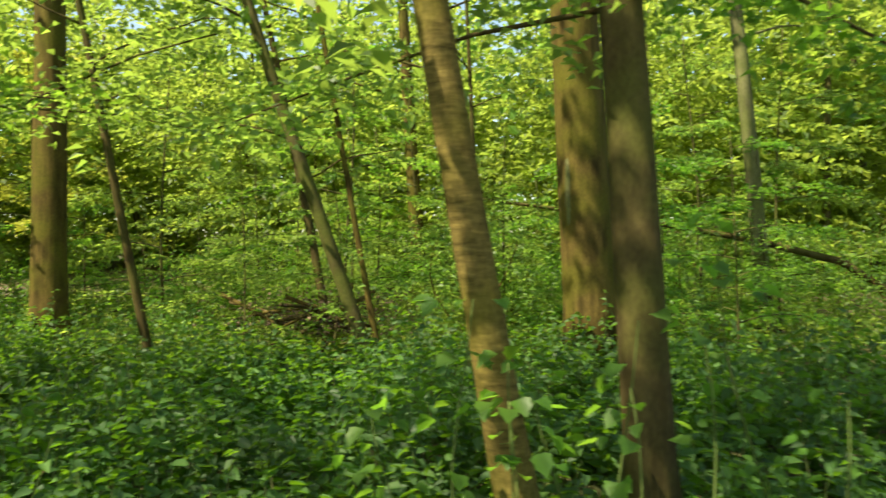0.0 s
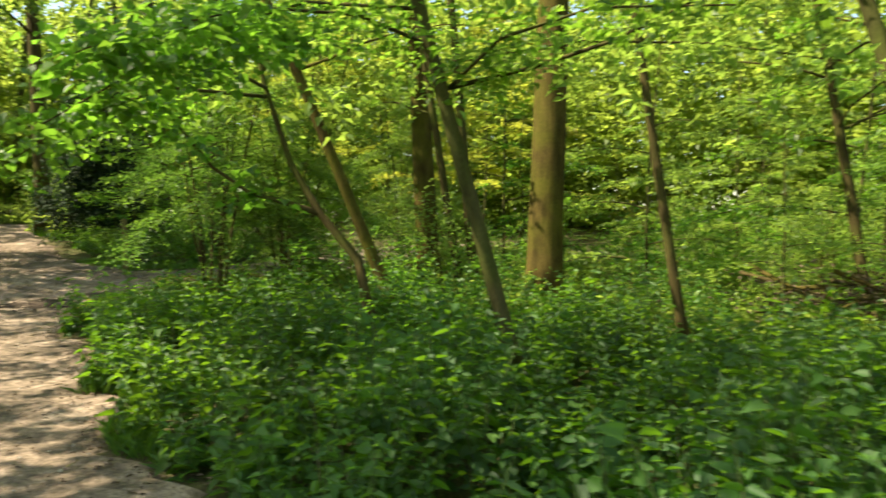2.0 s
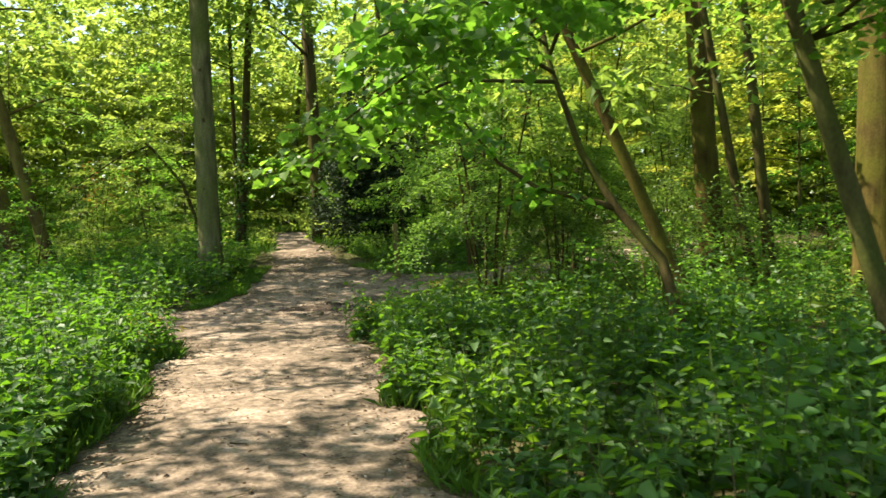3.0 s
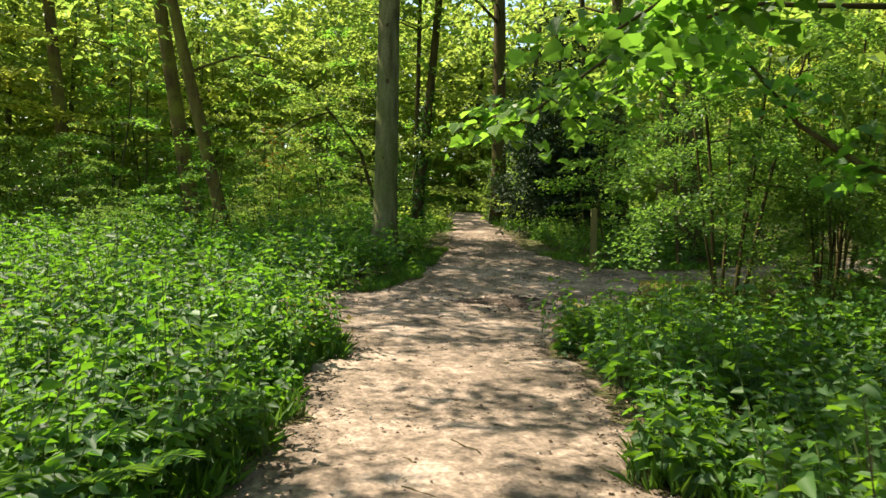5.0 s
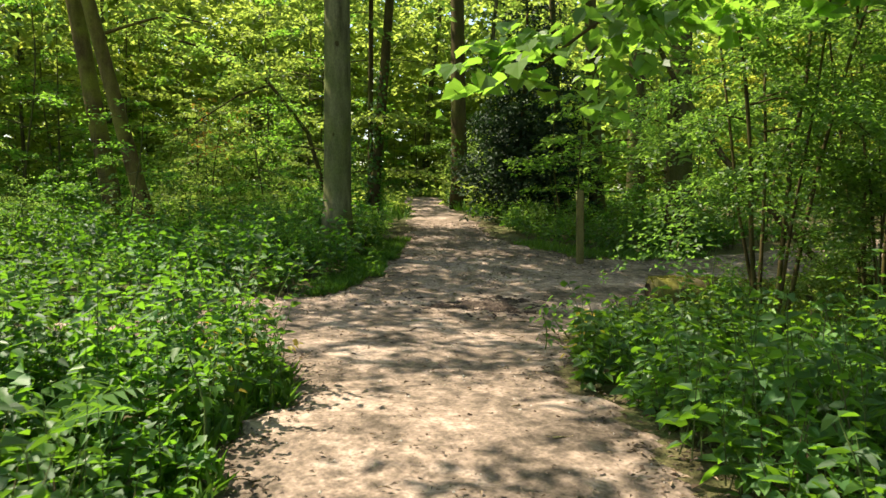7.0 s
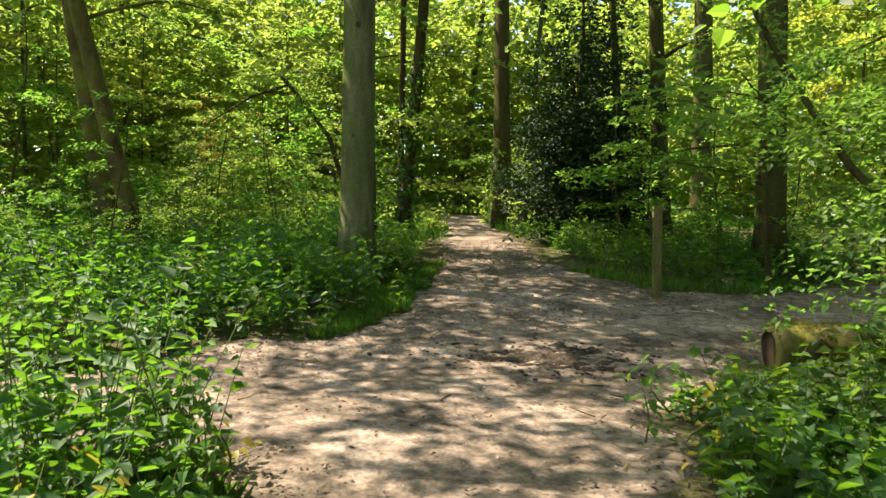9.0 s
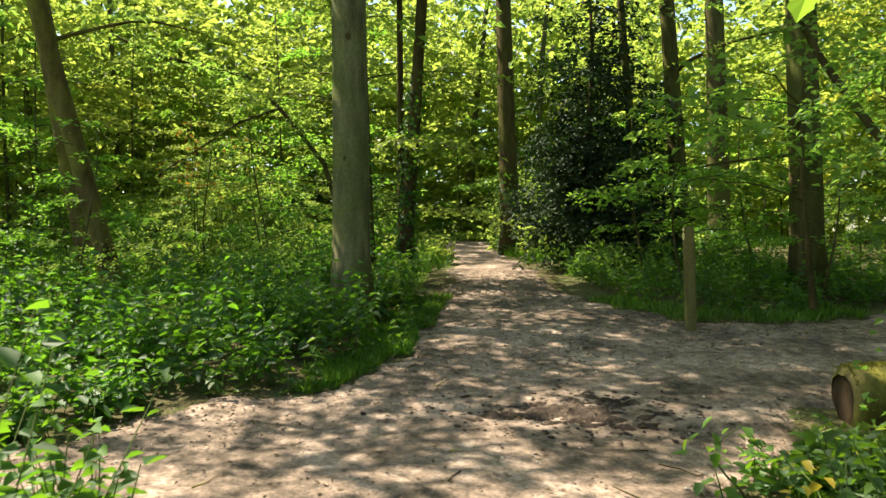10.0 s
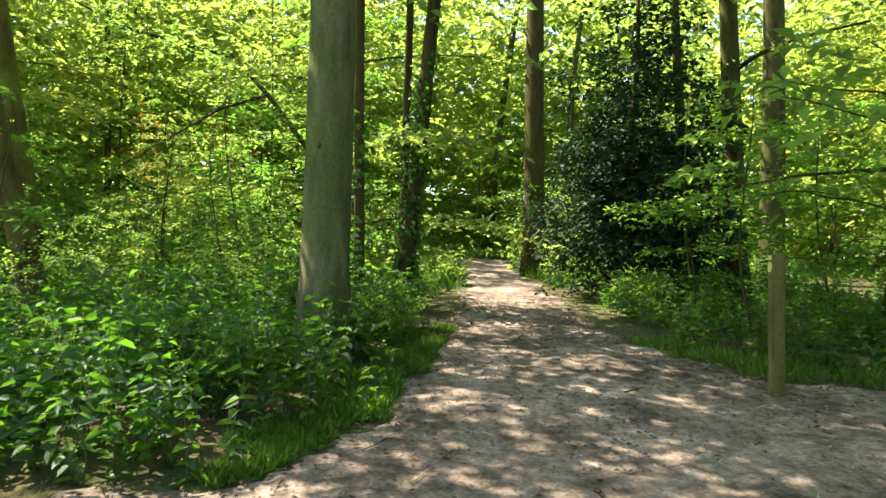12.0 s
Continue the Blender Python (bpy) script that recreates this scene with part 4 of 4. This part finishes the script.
def limb_leaves(root, holder, pts, n, k, size, leaf, span=0.45):
    pts = np.array(pts) - np.array(root.location)
    t = R.random(n) * (len(pts) - 1.001)
    i = t.astype(int)
    c = pts[i] + (pts[i + 1] - pts[i]) * (t - i)[:, None] + R.normal(0, 0.06, (n, 3))
    g = Geo()
    a = R.random(n) * 6.283
    sprays(g, c, np.stack([np.cos(a), np.sin(a), np.full(n, -0.05)], 1), span, k, size)
    return part("foliage", g, leaf, holder)


reach = [(-5.4, 6.75, 2.66), (-4.57, 6.81, 2.79), (-3.95, 6.89, 2.95), (-3.29, 6.82, 3.18), (-2.66, 6.69, 3.38), (-1.9, 6.5, 3.5)]
limb_leaves(STANDING[3], extra_limb(STANDING[3], reach, 0.022, 0.008, BARK_DARK), reach, 60, 10, 0.1, LEAF_BEECH, 0.6)
for root, bough, leaf in [(3, [(-5.3, 6.7, 2.66), (-4.6, 6.2, 2.9), (-3.8, 5.9, 2.95), (-2.9, 5.7, 2.8)], LEAF_MAPLE), (3, [(-5.4, 6.6, 3.0), (-5.6, 5.8, 3.1), (-5.9, 5.0, 3.0), (-6.1, 4.5, 2.8)], LEAF_MAPLE),
                          (3, [(-5.5, 6.5, 3.3), (-6.4, 6.2, 3.4), (-7.2, 5.9, 3.2), (-7.9, 5.6, 2.9)], LEAF_MAPLE), (3, [(-5.3, 6.8, 2.9), (-4.4, 7.4, 3.1), (-3.4, 8.0, 3.1), (-2.3, 8.4, 2.9)], LEAF_BEECH),
                          (3, [(-5.5, 6.5, 3.6), (-5.0, 5.6, 3.6), (-4.5, 4.9, 3.4), (-4.2, 4.4, 3.1)], LEAF_MAPLE), (2, [(0.95, 3.75, 2.8), (0.2, 4.4, 2.85), (-0.6, 5.0, 2.75), (-1.6, 5.4, 2.5)], LEAF_BEECH),
                          (2, [(0.98, 3.7, 2.9), (1.8, 3.9, 2.9), (2.6, 4.2, 2.65), (3.2, 4.5, 2.4)], LEAF_MAPLE)]:
    limb_leaves(STANDING[root], extra_limb(STANDING[root], bough, 0.018, 0.005, BARK_DARK), bough, 48, 10, 0.1, leaf, 0.6)
side = [(-20.72, 17.06, 4.7), (-20.3, 17.2, 4.95), (-19.6, 17.35, 5.12), (-18.54, 17.48, 5.14)]
limb_leaves(STANDING[25], extra_limb(STANDING[25], side, 0.05, 0.02, BARK_DARK), side, 20, 10, 0.1, LEAF_BEECH)
tiers = [(-16.9, 15.4, 2.6), (-17.6, 14.6, 2.5), (-18.3, 13.9, 2.3), (-18.9, 13.4, 2.05)]
limb_leaves(STANDING[27], extra_limb(STANDING[27], tiers, 0.025, 0.006, BARK_DARK), tiers, 34, 12, 0.1, LEAF_MAPLE, 0.7)

arch = thing("tree", -22.4, 10.55, float(ground_z(-22.4, 10.55)), "thin dark tree bent over in an arch", "tree", "woodland trees")
bent = [(-22.4, 10.55, 0.6), (-22.5, 10.49, 1.75), (-22.81, 10.3, 2.74), (-23.45, 9.7, 3.78), (-24.01, 9.26, 4.43), (-24.37, 7.68, 4.71), (-24.47, 6.98, 5.02)]
extra_limb(arch, bent, 0.06, 0.02, BARK_DARK, "trunk")
extra_limb(arch, [(-23.45, 9.7, 3.78), (-23.6, 9.0, 3.5), (-23.7, 8.3, 3.0), (-23.7, 7.6, 2.5)], 0.03, 0.008, BARK_DARK)
limb_leaves(arch, arch, bent[2:], 70, 12, 0.1, LEAF_BEECH, 0.7)

lean = thing("tree", -12.7, 13.9, float(ground_z(-12.7, 13.9)), "dark crooked tree leaning across the side path", "tree", "woodland trees")
crook = [(-12.7, 13.9, 0.2), (-13.3, 13.5, 1.0), (-14.1, 13.1, 2.0), (-14.51, 12.91, 2.7), (-14.8, 12.75, 3.24), (-15.06, 12.59, 3.85), (-15.3, 12.2, 5.2)]
extra_limb(lean, crook, 0.055, 0.03, BARK_DARK, "trunk")
limb_leaves(lean, lean, crook[4:], 40, 12, 0.11, LEAF_BEECH, 0.7)


def blob(g, c, r, squash, n=8):
    """A small lumpy ellipsoid round c."""
    th, ph = np.linspace(0, 2 * np.pi, n, endpoint=False), np.linspace(0.05, np.pi - 0.05, 6)
    t, p = np.meshgrid(th, ph)
    v = np.stack([np.cos(t) * np.sin(p), np.sin(t) * np.sin(p), np.cos(p)], -1) * (1 + R.normal(0, 0.08, t.shape))[..., None] * r * np.array(squash) + c
    i, j = np.meshgrid(np.arange(5), np.arange(n), indexing="ij")
    g.add(v, np.stack([i * n + j, i * n + (j + 1) % n, (i + 1) * n + (j + 1) % n, (i + 1) * n + j], -1).reshape(-1, 4))


beech = STANDING[17]
for h, a, r in [(3.55, -0.42, 0.07), (3.1, -0.25, 0.04), (2.1, -0.75, 0.03), (1.35, -0.2, 0.03), (4.6, -0.5, 0.06), (2.65, 0.15, 0.025), (5.2, -0.2, 0.05)]:
    g = Geo()
    rr = 0.24 * (1 - 0.55 * h / 16) - 0.5 * r
    blob(g, np.array([rr * math.cos(a) - 0.004 * h, rr * math.sin(a) - 0.01 * h, h]), r, (0.8, 0.8, 1.1))
    part("knot", g, BARK_DARK, beech, "dark branch knot", True)
scar = STANDING[1]
g = Geo()
blob(g, np.array([-0.3, -0.17, 2.35]), 0.1, (0.5, 0.5, 5.0), 10)
part("scar", g, BARK_GREY, scar, "pale torn bark scar", True)

for root, rad, top, n in [(STANDING[18], 0.11, 3.6, 900), (STANDING[21], 0.25, 2.2, 500), (STANDING[20], 0.07, 2.6, 350)]:
    g = Geo()
    h = top * R.random(n) ** 1.6
    a = R.random(n) * 6.283
    nrm = np.stack([np.cos(a), np.sin(a), np.full(n, 0.3)], 1)
    sl = {18: (0.032, 0.058), 21: (-0.02, -0.028), 20: (-0.011, -0.027)}[STANDING.index(root)]
    c = np.stack([rad * np.cos(a) + sl[0] * h, rad * np.sin(a) + sl[1] * h, h], 1) + nrm * R.uniform(0.0, 0.12, (n, 1))
    leaves(g, c, np.stack([-np.sin(a), np.cos(a), R.normal(-0.6, 0.4, n)], 1), nrm + R.normal(0, 0.3, (n, 3)), 0.08, 0.07)
    part("ivy", g, LEAF_BRAMBLE, root, "dark ivy leaves on the trunk")

# ---------------------------------------------------------------- small plants
def seedling(x, y, h, n, size, label, leaf=LEAF_MAPLE):
    root = thing("seedling", x, y, float(floor_z(x, y)), label, "seedling", "tree seedlings")
    g = Geo()
    pts = spine(0, 0, -0.05, R.normal(0, 0.1), R.normal(0, 0.1), h, 0.08, 7)
    tube(g, pts, np.linspace(0.008, 0.003, 7), 5)
    part("stem", g, STEM, root, smooth=True)
    for k in range(n * 3):
        c = pts[R.integers(2, 7)]
        a = R.random() * 6.283
        blade = new("leaf", LEAF_SHAPES[leaf.name])
        blade.parent = root
        off = R.uniform(0.02, 0.2)
        sz = size * R.uniform(0.6, 1.2)
        blade.matrix_basis = Matrix.LocRotScale((c[0] + off * math.cos(a), c[1] + off * math.sin(a), c[2] + R.normal(0.02, 0.03)), Euler((R.normal(0, 0.3), R.normal(0.25, 0.3), a)), (sz, sz, sz))
    return root


LEAF_SHAPES = {}
for leaf in (LEAF_MAPLE, LEAF_FERN, LEAF_YELLOW, LEAF_ORANGE):
    g = Geo()
    a, b = LOBES[:, 0], LOBES[:, 1] * (1.0 if leaf == LEAF_MAPLE else 0.62)
    g.add(np.stack([a, b, 0.3 * np.abs(b) - 0.25 * a ** 2], 1), np.array([(0, 1, 2, 3), (0, 3, 4, 5), (0, 5, 6, 7), (0, 7, 8, 9), (0, 9, 10, 11)]))
    LEAF_SHAPES[leaf.name] = g.mesh("leaf", leaf, True)
for x, y, h in [(0.06, 3.15, 1.4), (0.2, 3.0, 1.15), (0.3, 2.85, 1.0), (0.63, 3.1, 1.3), (0.78, 2.8, 1.05), (0.55, 3.35, 1.1), (1.1, 3.1, 1.5), (1.5, 3.4, 1.7), (-0.3, 3.3, 0.9), (1.25, 2.6, 1.1)]:
    seedling(x, y, h, 6, 0.085, "maple seedling with broad lobed leaves")
for x, y, h in [(-16.35, 6.7, 0.55), (-16.45, 7.15, 0.4), (-12.9, 4.95, 1.05), (-13.1, 5.3, 0.6), (-11.0, 4.3, 0.8), (-12.3, 7.9, 0.5), (-12.6, 8.5, 0.45), (-10.6, 3.6, 1.0)]:
    seedling(x, y, h * 0.85, 7, 0.085, "sunlit seedling with pale green leaves", LEAF_FERN)
for x, y, h in [(-12.75, 5.45, 0.45), (-11.75, 4.75, 0.5), (-11.6, 7.75, 0.4), (-12.2, 8.15, 0.35)]:
    seedling(x, y, h, 6, 0.06, "seedling with yellowed leaves at the path edge", LEAF_YELLOW)
seedling(-12.2, 4.85, 0.55, 4, 0.05, "seedling with orange dying leaves", LEAF_ORANGE)
copper = sapling("sapling", 2.9, 0.5, 24, LEAF_ORANGE, 0.08, "small sapling with copper-orange leaves", 0.5, -0.5, 9, 1)
copper.matrix_basis = spot(-22.3, 8.15, 0.95)


def fern(x, y, size):
    root = thing("fern", x, y, float(floor_z(x, y)), "bright green fern among the nettles", "fern", "ferns")
    for k in range(8):
        a = k * 0.785 + R.normal(0, 0.15)
        t = np.linspace(0, 1, 15)
        out = np.array([math.cos(a), math.sin(a)])
        rach = np.stack([out[0] * size * 0.85 * t, out[1] * size * 0.85 * t, size * (1.25 * t - 0.7 * t ** 2)], 1)
        g = Geo()
        tube(g, rach, np.linspace(0.005, 0.0015, 15), 4)
        d = unit(np.gradient(rach, axis=0))
        s = unit(np.cross(d, [0, 0, 1.0]))
        for sd in (1, -1):
            l = size * 0.26 * np.sin(np.pi * (0.12 + 0.88 * t[2:])) ** 0.7 + 0.01
            leaves(g, rach[2:], s[2:] * sd + d[2:] * 0.35, np.cross(s[2:], d[2:]), l, l * 0.26)
        part("frond", g, LEAF_FERN, root)
    return root


for x, y, sz in [(-9.45, 3.05, 0.72), (-9.0, 2.75, 0.7), (-11.0, 3.35, 0.85), (-10.3, 2.5, 0.8), (-12.2, 4.1, 0.7), (-8.3, 2.3, 0.65), (-16.9, 14.9, 0.5)]:
    fern(x, y, sz)


def blades(test, x0, x1, y0, y1, n, height, label):
    x, y = R.uniform(x0, x1, n), R.uniform(y0, y1, n)
    k = test(x, y)
    x, y = x[k], y[k]
    m = len(x)
    g = Geo()
    p = np.stack([x, y, ground_z(x, y) - 0.01], 1)
    d = np.stack([R.normal(0, 0.45, m), R.normal(0, 0.45, m), np.ones(m)], 1)
    leaves(g, p, d, R.normal(size=(m, 3)), height * R.uniform(0.5, 1.3, m), 0.009, False, 0.1, 0.35)
    alone("grass", g, GRASS, label, "grass", "stuff")


blades(lambda x, y: ~on_path(x, y) & near_path(x, y, 0.55) & (x < -15.9) & (clumpy(np.stack([x, y, x * 0], 1), 3.0, 4.0) > -0.35), -19.5, -15.8, 7.3, 11, 52000, 0.1, "short bright grass at the path edge beneath the beech")
blades(lambda x, y: ~on_path(x, y) & near_path(x, y, 0.3) & (y < 5.6), -13.2, -6, 1.5, 5.6, 26000, 0.16, "grass fringe along the nettles")
blades(lambda x, y: ~on_path(x, y) & near_path(x, y, 0.7) & (y > 11.5), -18, -14.5, 11.5, 14.5, 9000, 0.12, "sparse shaded grass around the waymark post")
blades(lambda x, y: (x < -23) & ~near_path(x, y, 0.15), -40, -23, 8, 26, 26000, 0.3, "sunlit grass beyond the bend of the path")

# ---------------------------------------------------------------- what lies on the path
n = 90000
x, y = R.uniform(-22, 4, n), R.uniform(-2, 14, n)
rim = on_path(x, y) & (near_path(x, y, 0.0) & ~(on_path(x + 0.3, y) & on_path(x - 0.3, y) & on_path(x, y + 0.3) & on_path(x, y - 0.3)))
mid = on_path(x, y) & (R.random(n) < 0.1 + 0.35 * (x < -15) + 0.3 * (clumpy(np.stack([x, y, x * 0], 1), 1.9, 5.0) > 0.2))
k = rim | mid | (~on_path(x, y) & near_path(x, y, 0.2))
x, y = x[k], y[k]
m = len(x)
g = Geo()
a = R.random(m) * 6.283
l = R.uniform(0.018, 0.055, m)
leaves(g, np.stack([x, y, ground_z(x, y) + R.uniform(0.018, 0.034, m)], 1), np.stack([np.cos(a), np.sin(a), R.normal(0, 0.12, m)], 1), np.array([0, 0, 1.0]) + R.normal(0, 0.25, (m, 3)), l, l * 0.5)
alone("leaf_litter", g, LITTER, "dry brown leaf litter along the path edges", "leaf litter", "stuff")

n = 60000
x, y = R.uniform(-21, 2, n), R.uniform(-2, 14, n)
k = on_path(x, y) & (clumpy(np.stack([x, y, x * 0], 1), 2.3, 5.0) + R.normal(0, 0.5, n) > 0.2)
x, y = x[k], y[k]
m = len(x)
g = Geo()
a = R.random(m) * 6.283
l = R.uniform(0.008, 0.034, m)
leaves(g, np.stack([x, y, ground_z(x, y) + R.uniform(0.02, 0.028, m)], 1), np.stack([np.cos(a), np.sin(a), R.normal(0, 0.2, m)], 1), np.array([0, 0, 1.0]) + R.normal(0, 0.4, (m, 3)), l, l * R.uniform(0.3, 0.7, m))
alone("leaf_crumbs", g, LITTER, "crumbs of dry leaf and bark on the path", "leaf litter", "stuff")

g = Geo()
n = 2600
x, y = R.uniform(-20, 0, n), R.uniform(-1, 13, n)
k = on_path(x, y)
for px_, py_ in zip(x[k], y[k]):
    r = abs(R.normal(0, 0.006)) + 0.004
    q = np.array([(1, 0, 0), (0, 1, 0), (-1, 0, 0), (0, -1, 0), (0, 0, 0.8), (0, 0, -0.8)]) * r * R.uniform(0.6, 1.3, (6, 3)) + [px_, py_, float(ground_z(px_, py_)) + 0.016]
    g.add(q, np.array([(0, 1, 4), (1, 2, 4), (2, 3, 4), (3, 0, 4), (1, 0, 5), (2, 1, 5), (3, 2, 5), (0, 3, 5)]))
alone("pebbles", g, STONE, "small pale pebbles trodden into the path", "pebbles", "stuff")

for k in range(34):
    while True:
        x, y = R.uniform(-18, -5), R.uniform(2, 12)
        if on_path(np.array([x]), np.array([y]))[0]:
            break
    a, l = R.random() * 6.283, R.uniform(0.08, 0.32)
    t = np.linspace(-0.5, 0.5, 5)
    q = np.stack([np.cos(a) * l * t + R.normal(0, 0.008, 5), np.sin(a) * l * t + R.normal(0, 0.008, 5), ground_z(x + np.cos(a) * l * t, y + np.sin(a) * l * t) - float(ground_z(x, y)) + 0.026 + R.normal(0, 0.002, 5)], 1)
    g = Geo()
    tube(g, q, np.linspace(0.006, 0.003, 5), 5)
    twig = tagged(new("twig", g.mesh("twig", DEAD_WOOD if k % 2 else BARK_DARK, True)), "thin broken twig lying on the path", "twig", "fallen twigs")
    twig.location = (x, y, float(ground_z(x, y)))

# churned dark mud at the junction
u, v = np.meshgrid(np.linspace(-1, 1, 70), np.linspace(-1, 1, 46), indexing="ij")
mx, my = -14.35 + 1.05 * u * 0.5 - 0.6 * v * 0.85, 8.85 + 1.05 * u * 0.85 + 0.6 * v * 0.5
rr = np.sqrt(u ** 2 + v ** 2) + 0.16 * np.sin(3 * np.arctan2(v, u) + 1) + 0.1 * np.sin(7 * np.arctan2(v, u)) + 0.12 * np.sin(u * 9 + 3 * v)
edge = np.clip((0.95 - rr - 0.3 * np.sin(u * 21 + 2 * np.sin(v * 8)) * np.sin(v * 15 + u * 5)) / 0.9, 0, 1)
mz = ground_z(mx, my) - 0.02 + edge * (0.062 + 0.03 * np.abs(np.sin(u * 17 + 4 * np.sin(v * 9))) * np.abs(np.sin(v * 13 + 3 * np.sin(u * 7)))) + R.normal(0, 0.003, u.shape)
i, j = np.meshgrid(np.arange(69), np.arange(45), indexing="ij")
alone("mud_patch", Geo().add(np.stack([mx, my, mz], -1), np.stack([i * 46 + j, (i + 1) * 46 + j, (i + 1) * 46 + j + 1, i * 46 + j + 1], -1).reshape(-1, 4)), SOIL_MUD, "dark churned mud patch at the path junction", "mud", "structure", True)

# fallen wood among the early trees
fallen = thing("fallen_branch", 8.6, 13.0, 0.0, "dark fallen bough propped across the saplings", "branch")
extra_limb(fallen, [(0.75, 12.6, 2.4), (2.5, 12.8, 2.15), (4.0, 13.0, 1.9), (5.5, 13.0, 1.6), (7.0, 13.0, 1.2), (8.6, 13.0, 0.1)], 0.025, 0.08, BARK_DARK, "bough")
pile = thing("brush_pile", -2.0, 11.9, 0.0, "heap of brown dead branches and leaves", "brush pile")
for k in range(16):
    a = R.random() * 6.283
    c = np.array([-2.0 + R.normal(0, 0.5), 11.9 + R.normal(0, 0.3), 0.25 + 0.5 * R.random()])
    d = np.array([math.cos(a), math.sin(a), R.normal(0, 0.25)]) * R.uniform(0.5, 1.0)
    extra_limb(pile, [c - d, c - d * 0.3 + R.normal(0, 0.04, 3), c + d * 0.4 + R.normal(0, 0.04, 3), c + d], 0.035, 0.015, BARK_DARK if k % 3 else BARK_BROWN, "stick")
g = Geo()
n = 1500
c = R.normal(0, 1, (n, 3)) * [0.7, 0.4, 0.2] + [0, 0, 0.5]
c[:, 2] = np.abs(c[:, 2])
leaves(g, c, R.normal(size=(n, 3)) * [1, 1, 0.4], np.array([0, 0, 1.0]) + R.normal(0, 0.5, (n, 3)), 0.08, 0.045)
part("dead_leaves", g, LITTER, pile)


g = Geo()
for _ in range(340):
    a, b = R.normal(0, 0.5, 2) * [0.95, 0.55]
    x, y = -14.35 + a * 0.5 - b * 0.85, 8.85 + a * 0.85 + b * 0.5
    blob(g, np.array([x, y, float(ground_z(x, y)) + 0.022]), float(R.uniform(0.008, 0.028)), (1.2, 0.9, 0.4), 6)
alone("mud_clods", g, SOIL_MUD, "loose dark clods of churned mud", "mud", "stuff")

# ---------------------------------------------------------------- single plants at the rim of the path
def nettle(h, leaf, label, size):
    root = thing("nettle", 0, 0, 0, label, "plant", "plants along the path")
    g = Geo()
    bend = R.normal(0, 0.16, 2)
    t = np.linspace(0, 1, 7)
    pts = np.stack([bend[0] * h * t ** 2, bend[1] * h * t ** 2, h * t - 0.04], 1)
    tube(g, pts, np.linspace(0.005, 0.002, 7), 5)
    part("stem", g, STEM, root, smooth=True)
    g = Geo()
    for k in range(8):
        q = (k + 1) / 8
        c = np.array([[bend[0] * h * q * q, bend[1] * h * q * q, h * q - 0.04]])
        for sd in (0, 1):
            a = k * 1.57 + sd * math.pi + R.normal(0, 0.25)
            l = size * (1.2 - 0.65 * q) * R.uniform(0.8, 1.15)
            leaves(g, c, np.array([[math.cos(a), math.sin(a), R.normal(0.1, 0.15)]]), np.array([[0, 0, 1.0]]) + R.normal(0, 0.2, (1, 3)), l, l * 0.56, True, droop=0.35)
    part("foliage", g, leaf, root)
    return root


plants = [nettle(h, LEAF_NETTLE if k % 3 else LEAF_FERN, "green nettle with paired toothed leaves" if k % 3 else "pale green leafy plant in the sun", 0.12) for k, h in enumerate([0.55, 0.7, 0.45, 0.85, 0.6, 0.4])]
x, y = R.uniform(-17.5, 0, 6000), R.uniform(0, 9.5, 6000)
k = ~on_path(x, y) & ~near_path(x, y, 0.06) & near_path(x, y, 0.55) & ~((x < -11.6) & (x > -15) & (y > 7.5))
rim = []
for a, b in zip(x[k], y[k]):
    if len(rim) < 220 and all((a - c) ** 2 + (b - d) ** 2 > 0.04 for c, d, _ in rim):
        rim.append((a, b, R.uniform(0.75, 1.2)))
place(plants, rim)
